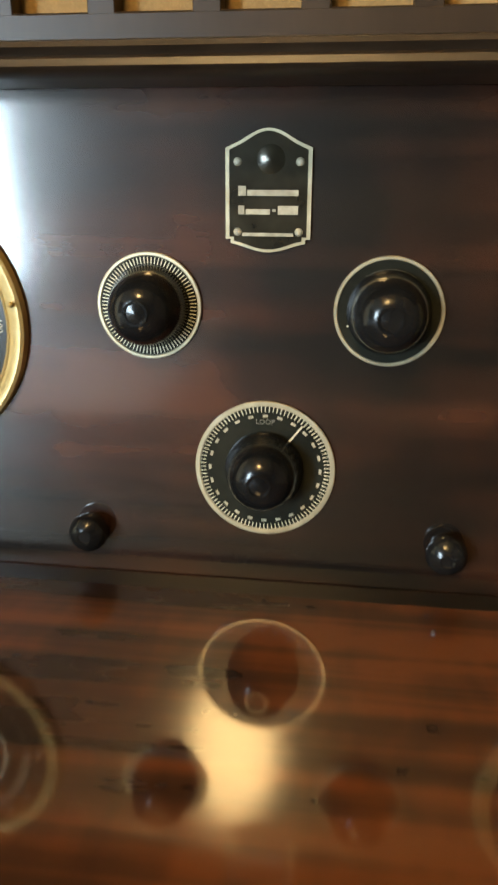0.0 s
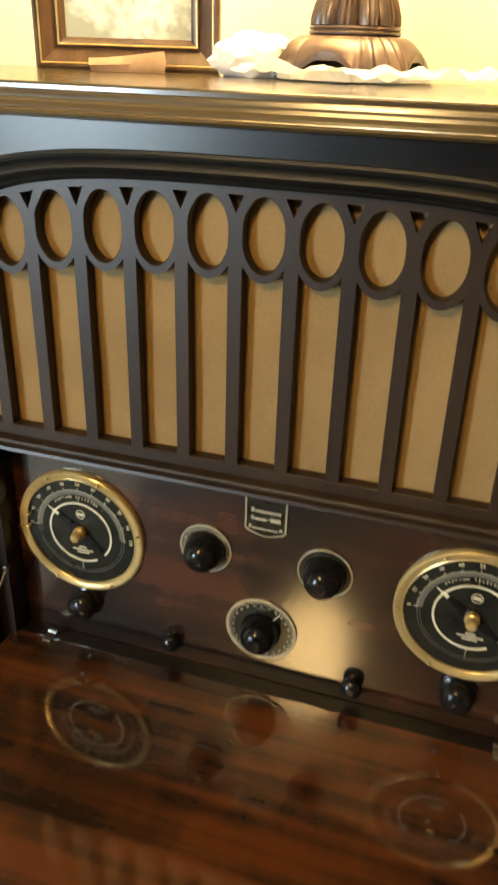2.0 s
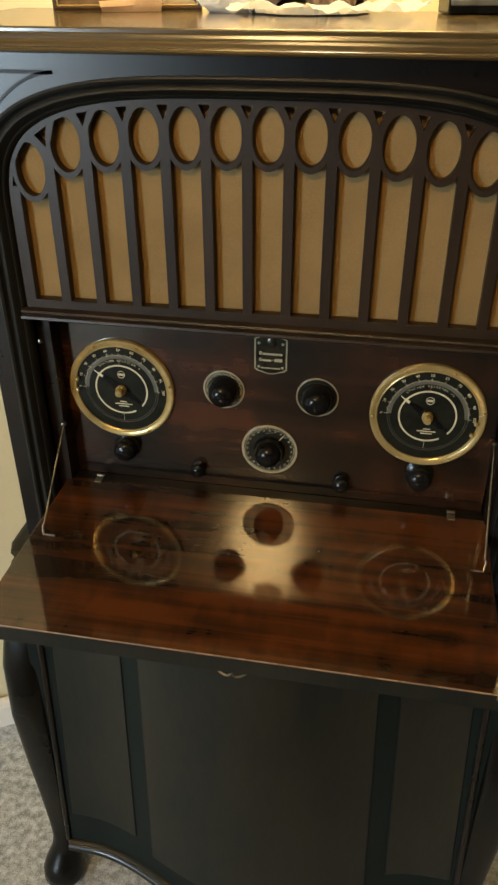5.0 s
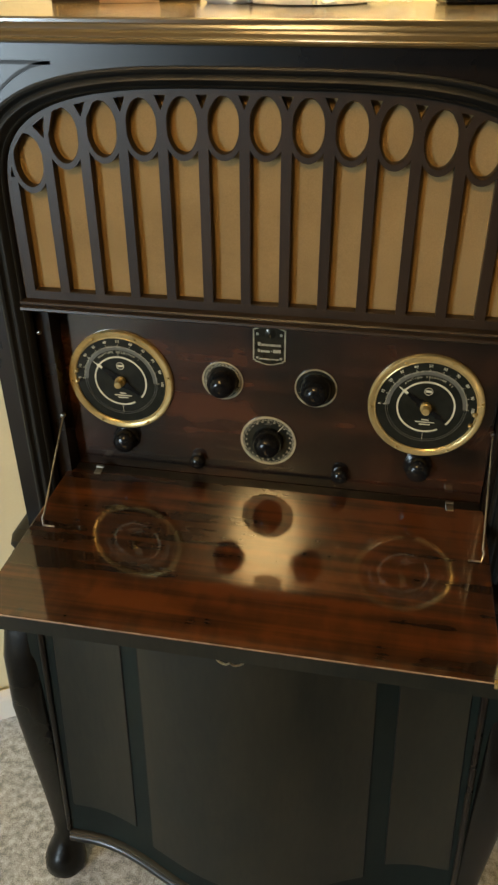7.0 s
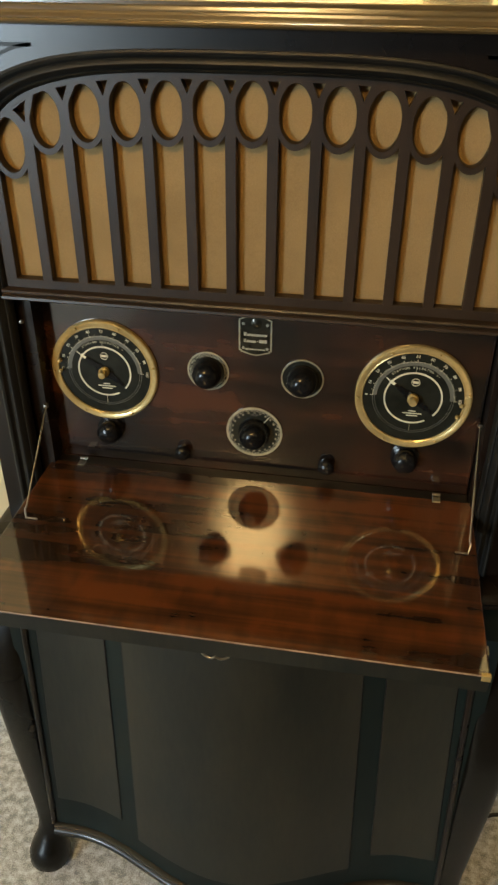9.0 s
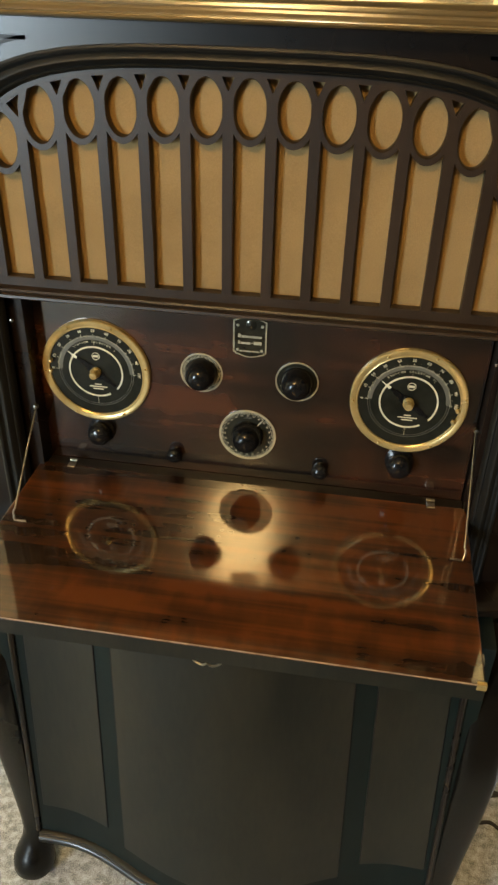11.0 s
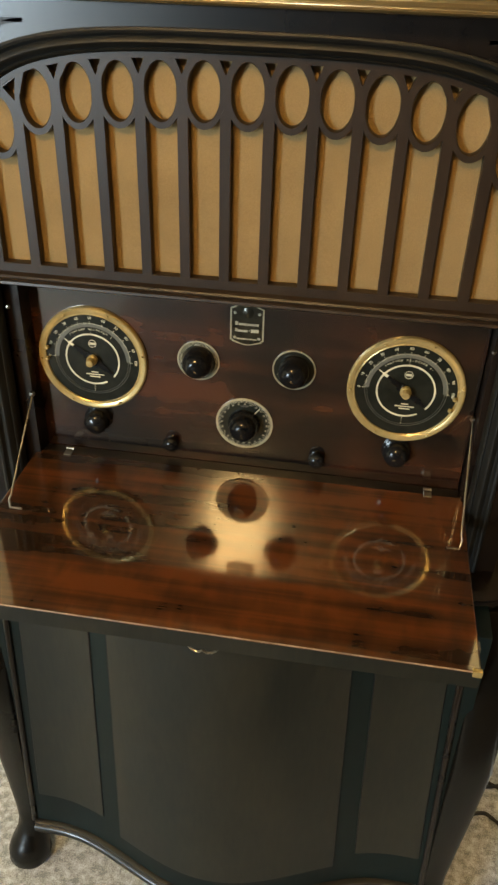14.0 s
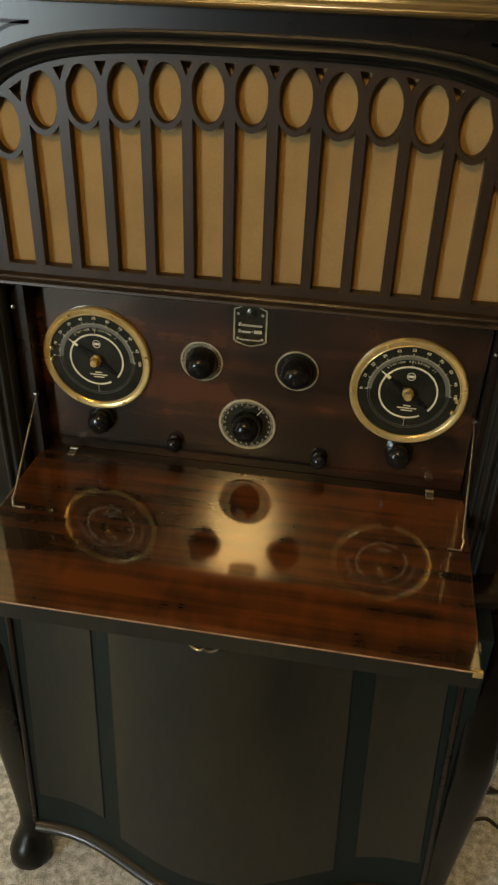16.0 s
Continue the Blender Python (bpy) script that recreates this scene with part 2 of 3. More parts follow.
def annulus(x, z, r0, r1, y, d, a0=0.0, a1=360.0, seg=72, ex=1.0, bm=None, soft=0.0):
    """A flat ring in the xz plane, front at y, d deep; ex squeezes it in x."""
    bm = bm or bmesh.new()
    full = abs(a1 - a0) >= 359.9
    n = max(3, int(seg * abs(a1 - a0) / 360))
    rows = []
    for i in range(n if full else n + 1):
        a = radians(a0 + (a1 - a0) * i / n)
        c, s = math.cos(a), math.sin(a)
        pr = [(r0, y + d), (r0, y + soft), (r0 + soft, y), (r1 - soft, y), (r1, y + soft), (r1, y + d)]
        rows.append([(x + c * (r - (1 - ex) * r1), yy, z + s * r) for r, yy in pr])
    if full:
        rows.append(rows[0])
    bm, vs = grid(rows, False, bm)
    if not full:
        bm.faces.new(vs[0])
        bm.faces.new(vs[-1])
    bmesh.ops.remove_doubles(bm, verts=bm.verts, dist=1e-6)
    return bm


def text_bm(body, size, m):
    """Letters of the built-in font as a mesh, laid by m (text plane xy, facing z)."""
    cu = bpy.data.curves.new("letters", "FONT")
    cu.body, cu.size, cu.align_x, cu.align_y, cu.extrude = body, size, "CENTER", "CENTER", 0.00012
    cu.resolution_u = 3
    ob = bpy.data.objects.new("letters", cu)
    me = bpy.data.meshes.new_from_object(ob)
    bm = bmesh.new()
    bm.from_mesh(me)
    bm.transform(m)
    bpy.data.objects.remove(ob)
    bpy.data.meshes.remove(me)
    return bm


def merge(dst, src):
    me = bpy.data.meshes.new("tmp")
    src.to_mesh(me)
    src.free()
    dst.from_mesh(me)
    bpy.data.meshes.remove(me)
    return dst


# ---------------------------------------------------------------- the room
CORNER = Vector((0.21, 0.545, 0))
WA = radians(30)          # the wall behind turns away by this
W1 = Vector((-math.cos(WA), -math.sin(WA), 0))
WB = radians(35)          # and the one beside it by this
W2 = Vector((math.sin(WB), -math.cos(WB), 0))


def wall_run(name, a, b, z0, z1, out, thick=0.12, mat=WALL, lab="pale yellow painted wall"):
    a, b, out = Vector(a), Vector(b), Vector(out)
    bm = bmesh.new()
    rows = [[(*(p + o * out).xy, z) for p, o in ((a, 0), (b, 0), (b, thick), (a, thick))] for z in (z0, z1)]
    bm, vs = grid(rows, True, bm)
    bm.faces.new(vs[0])
    bm.faces.new(vs[1])
    return tagged(part(name, bm, mat), lab, "wall", kind="structure")


far1, far2 = CORNER + 6.3 * W1, CORNER + 5.6 * W2
n1, n2 = Vector((-math.sin(WA), math.cos(WA), 0)), Vector((math.cos(WB), math.sin(WB), 0))
wall_run("wall_north", CORNER + 0.12 * n2, far1, 0, 2.60, n1)
mid2 = CORNER + 0.35 * W2
wall_run("wall_east", CORNER, mid2, 0, 2.60, n2)
# the pale wall's unseen stretch is made dark to dim the right side
wall_run("wall_east_far", mid2, far2, 0, 2.60, n2, 0.12, FARWALL, "unseen dark brown wall, added to cut bounced light")
for nm, a, b, n in (("baseboard", CORNER - 0.014 * n2, far1, n1), ("baseboard", CORNER - 0.03 * n1, far2, n2)):
    a, b = a - 0.014 * n, b - 0.014 * n
    bm = bmesh.new()
    prof = ((0, 0.0), (0, 0.048), (0.004, 0.056), (0.009, 0.060), (0.0138, 0.063), (0.0138, 0.0))
    bm, vs = grid([[(*(p + o * n).xy, z) for o, z in prof] for p in (a, b)], True, bm)
    bm.faces.new(vs[0])
    bm.faces.new(vs[1])
    tagged(part("baseboard", bm, WHITE), "white painted skirting board along the wall", "baseboard", kind="structure")
# the rest of the room, unseen and closed behind the camera, dark to cut bounced light, with a tall glazed opening for
# the daylight
wall_run("wall_west", (-5.2, -5.4, 0), (-5.2, -2.5, 0), 0, 2.60, (-1, 0, 0), 0.12, FARWALL, "unseen dark brown wall, added to cut bounced light")
wall_run("wall_south_left", (-5.2, -5.4, 0), (-3.75, -5.4, 0), 0, 2.60, (0, -1, 0), 0.12, FARWALL, "unseen dark brown wall, added to cut bounced light")
wall_run("wall_south_right", (-2.55, -5.4, 0), (3.0, -5.4, 0), 0, 2.60, (0, -1, 0), 0.12, FARWALL, "unseen dark brown wall, added to cut bounced light")
wall_run("wall_south_head", (-3.75, -5.4, 0), (-2.55, -5.4, 0), 2.2, 2.60, (0, -1, 0), 0.12, FARWALL, "unseen dark brown wall, added to cut bounced light")
wall_run("wall_side", (3.0, -5.4, 0), (3.0, -4.2, 0), 0, 2.60, (1, 0, 0), 0.12, FARWALL, "unseen dark brown wall, added to cut bounced light")
bm = box(-5.5, 3.3, -0.5, 1.4, -0.08, 0.0)
box(-5.5, -0.8, -5.6, -0.5, -0.08, 0.0, bm=bm)
tagged(part("floor", bm, CARPET), "mottled pale grey-beige cut-pile carpet", "carpet", kind="structure")
# unseen dark floor, added to darken reflections in the front and cut bounce
tagged(part("floor_far", box(-0.8, 3.3, -5.6, -0.5, -0.08, -0.004), FARWALL), "unseen dark floor, added to cut bounced light", "floor", kind="structure")
bm = box(-5.5, 3.3, -5.6, 1.4, 2.60, 2.70)
tagged(part("ceiling", bm, CREAM), "cream painted ceiling", "ceiling", kind="structure")
win = thing("window_1", "white framed glazed door letting in daylight", "window", (-3.15, -5.45, 0))
win["kind"] = "structure"
for x0, x1, z0, z1 in ((-0.6, -0.54, 0, 2.2), (0.54, 0.6, 0, 2.2), (-0.54, 0.54, 2.14, 2.2), (-0.54, 0.54, 0, 0.08), (-0.025, 0.025, 0.08, 2.14)):
    part("window_frame", box(x0, x1, -0.03, 0.03, z0, z1, 0.004), WHITE, win)
cl = thing("ceiling_light", "frosted glass globe ceiling light, lit", "ceiling light", (-0.295, -1.82, 2.60))
part("rose", lathe([(0.0, 0.0), (0.09, 0.0), (0.09, -0.02), (0.06, -0.045), (0.0, -0.045)]), BRONZE, cl, smooth=True)
# unseen cap, added to block the globe's light from the ceiling
part("cap", lathe([(0.0, -0.050), (0.125, -0.056), (0.150, -0.075), (0.152, -0.110), (0.146, -0.110), (0.143, -0.080), (0.11, -0.066), (0.0, -0.062)], seg=48), BRONZE, cl, "unseen bronzed cap, added to keep light off the ceiling", True)
part("stem", tube([(0, 0, -0.04), (0, 0, -0.07)], 0.012, 12), BRONZE, cl)
part("globe", lathe([(0.05, -0.070), (0.100, -0.084), (0.122, -0.130), (0.138, -0.190), (0.140, -0.310), (0.130, -0.415), (0.092, -0.480), (0.036, -0.510), (0.0, -0.514)]), DOME, cl, "warm lit frosted glass", True)

# ---------------------------------------------------------------- the radio cabinet
cab = thing("radio_cabinet", "dark mahogany console radio with open fallboard on carpet", "radio cabinet")
FY = -0.048               # front of the case
TOPZ = 1.2012
NEXP = 3.5                # the arch is a superellipse


def arch(a, h, z0, n=48, foot=None):
    """The arch's line from its left foot over the crown to its right foot."""
    pts = []
    if foot is not None:
        pts += [(-a, foot + (z0 - foot) * i / 6) for i in range(6)]
    for i in range(n + 1):
        t = math.pi * i / n
        c, s = math.cos(t), math.sin(t)
        pts.append((-a * math.copysign(abs(c) ** (2 / NEXP), c), z0 + h * abs(s) ** (2 / NEXP)))
    if foot is not None:
        pts += [(a, z0 - (z0 - foot) * (i + 1) / 6) for i in range(6)]
    return pts


def arch_z(x, a=0.257, h=0.123, z0=1.021):
    return z0 + h * max(0.0, 1 - abs(x / a) ** NEXP) ** (1 / NEXP)


BASE = 0.6195              # top of the waist
# face frame with its arched opening
inner = arch(0.281, 0.142, 1.021, 48, BASE)
outer = []
for x, z in inner:
    if z <= 1.021 + 1e-6:
        outer.append((math.copysign(0.303, x), z))
    else:
        k = (z - 1.021) / 0.142
        ox = max(-0.303, min(0.303, x * 1.45))
        outer.append((ox, 1.021 + (1.1825 - 1.021) * min(1.0, k * 1.25) if abs(ox) >= 0.3029 else 1.1825))
bm = bmesh.new()
ring = [[(x, FY, z) for x, z in outer], [(x, FY, z) for x, z in inner], [(x, FY + 0.022, z) for x, z in inner], [(x, FY + 0.022, z) for x, z in outer], [(x, FY, z) for x, z in outer]]
bm, _ = grid(ring, False, bm)
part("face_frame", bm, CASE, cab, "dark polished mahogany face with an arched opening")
# stepped moulding that lines the arch
rows = []
PROF = ((0.0, 0.0), (0.0, 0.0035), (0.10, 0.0044), (0.20, 0.0034), (0.26, 0.0004), (0.34, -0.0008), (0.44, 0.0014), (0.56, 0.0022), (0.66, 0.0008), (0.72, -0.0030), (0.80, -0.0045), (0.86, -0.0030), (0.93, -0.0040), (1.0, -0.0085), (1.0, -0.016))
for k, up in PROF:
    rows.append([(x, FY - up, z) for x, z in arch(0.282 - 0.0235 * k, 0.1425 - 0.0195 * k, 1.021, 64, BASE)])
bm, _ = grid(rows)
part("arch_moulding", bm, MOULD, cab, "stepped dark moulding round the arch", True)
# spandrel inlay lines
for sx in (-1, 1):
    bm = bmesh.new()
    top = [(sx * (0.194 + 0.100 * i / 10), 1.1635) for i in range(11)]
    curve = [(sx * (0.194 + 0.102 * (i / 14)), 1.1635 - 0.004 * (i / 14) - 0.088 * (i / 14) ** 2.1) for i in range(15)]
    for line in (top, curve):
        rows = [[(x, FY - 0.0012, z + 0.0016), (x, FY - 0.0012, z - 0.0016), (x, FY + 0.004, z - 0.0016), (x, FY + 0.004, z + 0.0016)] for x, z in line]
        bm, _ = grid(rows, True, bm)
    part("spandrel_inlay", bm, EBONY, cab)
# case sides, back, top
for sx in (-1, 1):
    x0, x1 = sorted((sx * 0.288, sx * 0.303))
    part("side_panel", box(x0, x1, FY + 0.0225, 0.17, BASE, 1.1825), CASE, cab)
    xa, xb = sorted((0.005 + sx * 0.2485, sx * 0.2875))
    part("jamb", box(xa, xb, FY + 0.0228, 0.004, BASE, 0.925), CASE, cab)
part("back_panel", box(-0.2875, 0.2875, 0.155, 0.168, BASE, 1.18), CASE, cab)
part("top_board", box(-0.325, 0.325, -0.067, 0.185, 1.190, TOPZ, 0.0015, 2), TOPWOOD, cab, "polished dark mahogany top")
rows = []
for d, z in ((0.0, 1.1805), (0.020, 1.1808), (0.0285, 1.1825), (0.0300, 1.1842), (0.0290, 1.1858), (0.0265, 1.1868), (0.0262, 1.1880), (0.0245, 1.1905), (0.0218, 1.1925), (0.0215, 1.1940), (0.0208, 1.1960), (0.0192, 1.1972), (0.010, 1.1974)):
    e = 0.306 + d
    rows.append([(-e, 0.17, z), (-e, FY - d, z), (e, FY - d, z), (e, 0.17, z)])
bm, _ = grid(rows)
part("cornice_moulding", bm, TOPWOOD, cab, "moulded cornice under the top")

# lattice: bars, oval rings, arched border, bottom border
PITCH, HW, HH, RW = 0.0388, 0.0143, 0.0245, 0.0050
MID = 0.0007
LY = -0.0395
OVX = lambda k: math.copysign(0.2320, k) if abs(k) == 6 else k * PITCH + MID
ovals = {0: 1.1140, 1: 1.1135, 2: 1.1122, 3: 1.1102, 4: 1.1070, 5: 1.1000, 6: 1.0760}
for k in range(-6, 7):
    x, zc = OVX(k), ovals[abs(k)]
    bm = bmesh.new()
    rows = []
    for i in range(49):
        a = 2 * math.pi * i / 48
        c, s = math.cos(a), math.sin(a)
        rows.append([(x + c * rx, yy, zc + s * rz) for rx, rz, yy in (
            (HW, HH, LY + 0.010), (HW, HH, LY + 0.0012), (HW + 0.0008, HH + 0.0008, LY),
            (HW + RW, HH + RW + 0.0014, LY), (HW + RW, HH + RW + 0.0014, LY + 0.010))])
    bm, _ = grid(rows, False, bm)
    part("oval_ring", bm, FRAME, cab, smooth=True)
for k in range(-6, 8):
    x = (k - 0.5) * PITCH + MID
    zt = min(ovals[min(6, abs(k - 1))], ovals[min(6, abs(k))]) + 0.0140
    w = 0.5 * PITCH - HW
    if abs(k - 0.5) > 6:
        x0, x1 = sorted((math.copysign(0.2320 + HW, k - 0.5), math.copysign(0.2585, k - 0.5)))
        zt -= 0.03
    else:
        x0, x1 = (x - w, x + w) if abs(k - 0.5) < 5 else sorted((math.copysign(0.2073, x), math.copysign(0.2177, x)))
    part("lattice_bar", box(x0, x1, LY + 0.00004, LY + 0.010, 0.934, zt, 0.0003, 1), FRAME, cab)
for k in range(-6, 6):
    x = 0.5 * (OVX(k) + OVX(k + 1))
    zb = 0.5 * (ovals[abs(k)] + ovals[abs(k + 1)])
    hw, dip = 0.0160, 0.004
    top = [arch_z(x + e) for e in (-hw, hw)]
    tip = [arch_z(x + e) - 0.0048 for e in (-0.0056, 0.0056)]
    out2 = [(x - hw, top[0] - 0.002), (x + hw, top[1] - 0.002), (x, zb + dip)]
    hole = [(x - 0.0056, tip[0]), (x + 0.0056, tip[1]), (x, min(zb + 0.0138, min(tip) - 0.005))]
    if abs(k + 0.5) > 5:
        out2 = [(-0.2330, 1.1045), (-0.2010, 1.1235), (-0.2125, 1.0880)]
        hole = [(-0.2235, 1.1080), (-0.2105, 1.1165), (-0.2130, 1.0970)]
        if k > 0:
            out2, hole = [(-px, pz) for px, pz in out2], [(-px, pz) for px, pz in hole]
    bm, _ = grid([[(px, yy, pz) for px, pz in q] for q, yy in ((out2, LY + 0.010), (out2, LY + 0.00008), (hole, LY + 0.00008), (hole, LY + 0.010))], True)
    part("lattice_spandrel", bm, FRAME, cab)
rows = []
for off, yy in ((0.0, LY + 0.010), (0.0, LY - 0.00005), (0.0045, LY - 0.00005), (0.0046, LY + 0.0001), (0.0046, LY + 0.010)):
    rows.append([(x, yy, z) for x, z in arch(0.2590 - off, 0.1235 - off, 1.021, 64, 0.934)])
bm, _ = grid(rows)
part("lattice_border", bm, FRAME, cab)
part("lattice_sill", box(-0.2575, 0.2575, LY - 0.0001, LY + 0.0105, 0.930, 0.9432, 0.0008, 1), FRAME, cab)
bm = bmesh.new()
bm, _ = grid([[(x, -0.0285 + 0.0006 * math.sin(x * 90) * math.sin(z * 40), z) for x in np.linspace(-0.27, 0.27, 40)] for z in np.linspace(0.93, 1.16, 14)])
part("grille_cloth", bm, CLOTH, cab, "tan woven speaker cloth", True)
part("cloth_board", box(-0.272, 0.272, -0.026, -0.018, 0.926, 1.165), CASE, cab)
# rail below the lattice, two beads
rows = []
for y, z in ((-0.030, 0.9335), (-0.0445, 0.9335), (-0.0480, 0.9325), (-0.0490, 0.9305), (-0.0470, 0.9290), (-0.0462, 0.9280), (-0.0500, 0.9265), (-0.0508, 0.9240), (-0.0490, 0.9225), (-0.030, 0.9222), (-0.002, 0.9222)):
    rows.append([(x, y, z) for x in (-0.262, -0.1, 0.1, 0.262)])
bm, _ = grid(rows)
part("rail", bm, FRAME, cab, "beaded rail under the grille", True)

# the dial panel and its well
part("dial_panel", box(-0.2515, 0.2515, 0.0, 0.012, 0.675, 0.930), PANEL, cab, "polished mahogany dial panel")
part("sill_strip", box(-0.2435, 0.2535, -0.0172, -0.0003, 0.665, 0.6975, 0.001), EBONY, cab, "dark strip behind the hinged edge")

# fallboard, hinged down
BX = 0.003                 # the board sits a little to one side
fb = part("fallboard", box(BX - 0.2530, BX + 0.2530, -0.273, -0.018, 0.680, 0.700, 0.0018, 2), BOARD, cab, "open fallboard of figured red-brown mahogany")
# thin strip whose dull colour stands in for the window's reflection
part("edge_sheen", box(BX - 0.2520, BX + 0.2520, -0.2734, -0.2729, 0.6805, 0.6985), DOOR, fb, "front edge strip coloured for its window reflection")
part("edge_bead", tube([(BX - 0.251, -0.2725, 0.6995), (BX + 0.251, -0.2725, 0.6995)], 0.0007, 8), EDGE, fb, "worn pale front edge")
for sx in (-1, 1):
    x0, x1 = sorted((BX + sx * 0.2450, BX + sx * 0.2536))
    part("corner_plate", box(x0, x1, -0.2738, -0.2690, 0.694, 0.7007, 0.0004, 1), BRASS, fb, "small brass corner plate")
    xs, xe = sorted((BX + sx * 0.2522, BX + sx * 0.2540))
    part("side_plate", box(xs, xe, -0.247, -0.236, 0.692, 0.7003, 0.0005, 1), STEEL, fb)
    hx = BX + sx * 0.2133
    part("hinge", box(hx - 0.0045, hx + 0.0045, -0.026, -0.0155, 0.7002, 0.7018, 0.0005, 1), STEEL, fb, "small nickel hinge")
    part("hinge_knuckle", tube([(hx - 0.0045, -0.0125, 0.702), (hx + 0.0045, -0.0125, 0.702)], 0.0019, 10), STEEL, fb, smooth=True)
# bail pull under the front edge
part("pull_plate", box(-0.012, 0.026, -0.262, -0.252, 0.6795, 0.6818, 0.0006, 1), STEEL, fb)
pts = [(0.007 + 0.0150 * math.sin(t), -0.262 - 0.004 * math.cos(t), 0.679 - 0.0125 * max(0.0, math.cos(t)) ** 0.5 + 0.0035 * math.exp(-(t / 0.16) ** 2)) for t in np.linspace(-1.57, 1.57, 25)]
part("bail_pull", tube(pts, 0.0012, 8), STEEL, fb, "nickel bail pull hanging below the edge", True)
# stays
for sx, (tx, ty, tz), (ex, ey) in ((-1, (-0.2420, -0.028, 0.783), (-0.2350, -0.127)), (1, (0.2510, -0.006, 0.797), (0.2470, -0.103))):
    part("stay_rod", tube([(tx, ty, tz), (ex, ey, 0.712)], 0.0011, 8), STEEL, cab, "thin steel stay rod", True)
    part("stay_hook", tube([(ex, ey, 0.712), (ex + sx * 0.0013, ey - 0.003, 0.709), (ex, ey - 0.006, 0.704), (ex - sx * 0.001, ey - 0.008, 0.7015), (ex - sx * 0.014, ey - 0.008, 0.7015)], 0.0012, 8), STEEL, cab, smooth=True)
    part("stay_eye", lathe([(0.0, 0.004), (0.0025, 0.0035), (0.0035, 0.0)], "Y", (tx, ty, tz), 12), STEEL, cab, smooth=True)
    part("jamb_screw", lathe([(0.0, 0.003), (0.0018, 0.0024), (0.0024, 0.0)], "Y", (sx * 0.2515, FY + 0.012, 0.892), 12), STEEL, cab, smooth=True)


# ---- dials
def place(x, z, ang, r, y):
    """Lays letters upright to the centre at an angle (degrees from the right, counter-clockwise)."""
    a = radians(ang)
    return Matrix.Translation((x + r * math.cos(a), y, z + r * math.sin(a))) @ Matrix.Rotation(radians(90), 4, "X") @ Matrix.Rotation(a - math.pi / 2, 4, "Z")


def tick(bm, x, z, ang, r0, r1, w, y):
    a = radians(ang)
    u, v = Vector((math.cos(a), 0, math.sin(a))), Vector((-math.sin(a), 0, math.cos(a)))
    c = Vector((x, y, z))
    q = [c + u * r0 + v * w, c + u * r0 - v * w, c + u * r1 - v * w, c + u * r1 + v * w]
    bm.faces.new([bm.verts.new(p) for p in q])


def station_dial(x, numeral, pins):
    z = 0.8213
    d = part("station_dial", lathe([(0.0, 0.0022), (0.0565, 0.0022), (0.0565, 0.0)], "Y", (x, 0, z), 72), ENAMEL, cab, "round black station dial in a brass bezel")
    part("bezel", lathe([(0.0545, 0.0024), (0.0546, 0.0040), (0.0556, 0.0048), (0.0564, 0.0044), (0.0572, 0.0050), (0.0616, 0.0054), (0.0630, 0.0042), (0.0635, 0.0)], "Y", (x, 0, z), 96, caps=False), BRASS, d, "turned brass bezel", True)
    for a in (10, 68, 118, 183, 243, 300):
        c = radians(a)
        part("bezel_screw", lathe([(0.0, 0.0085), (0.0011, 0.0080), (0.0014, 0.0062)], "Y", (x + 0.0596 * math.cos(c), 0, z + 0.0596 * math.sin(c)), 10), BRASS, d)
    part("scale_band", annulus(x, z, 0.0395, 0.0440, -0.0025, 0.0004, 0, 180), GREY, d, "grey scale band")
    for r0, r1 in ((0.0414, 0.0417), (0.0436, 0.0440)):
        part("scale_line", annulus(x, z, r0, r1, -0.0026, 0.0004, 180, 360, 90), GREY, d)
    bm = bmesh.new()
    for i in range(101):
        long = 0.0468 if i % 10 == 0 else (0.0458 if i % 5 == 0 else 0.0448)
        tick(bm, x, z, 180 - 1.8 * i, 0.0432, long, 0.00016 if i % 10 else 0.00026, -0.0029)
    tick(bm, x, z, 90, 0.0318, 0.038, 0.00018, -0.0029)
    tick(bm, x, z, 270, 0.0318, 0.0415, 0.00018, -0.0029)
    part("scale_ticks", bm, IVORY, d)["kind"] = "stuff"
    bm = bmesh.new()
    for i in range(11):
        merge(bm, text_bm(str(10 * i), 0.0046, place(x, z, 180 - 18 * i, 0.0503, -0.0026)))
    part("scale_numerals", bm, IVORY, d, "ivory numerals 0 to 100")
    bm = bmesh.new()
    title = "STATION SELECTOR " + numeral
    for i, ch in enumerate(title):
        if ch != " ":
            merge(bm, text_bm(ch, 0.0033, place(x, z, 90 + 4.6 * ((len(title) - 1) / 2 - i), 0.0372, -0.0030)))
    part("dial_title", bm, IVORY, d)
    part("pointer_ring", annulus(x, z, 0.0300, 0.0318, -0.0034, 0.0006, -40, 300, 90), IVORY, d, "ivory ring on the pointer")
    bm = bmesh.new()
    tick(bm, x, z, 143, 0.0262, 0.0330, 0.0016, -0.0040)
    tick(bm, x, z, 143, 0.0330, 0.0385, 0.0006, -0.0040)
    part("pointer_tip", bm, IVORY, d)
    bm = bmesh.new()
    for a in (143, 323):
        for r0, r1, w in ((0.0, 0.010, 0.0050), (0.010, 0.020, 0.0032), (0.020, 0.0272, 0.0018)):
            tick(bm, x, z, a, r0, r1, w, -0.0036)
    part("pointer_blade", bm, BLACK, d)
    part("maker_mark", annulus(x + 0.001, z + 0.0195, 0.0040, 0.0046, -0.0030, 0.0004, seg=36), IVORY, d)
    part("mark_bar", box(x - 0.0022, x + 0.0042, -0.0030, -0.0026, z + 0.0182, z + 0.0208), IVORY, d)
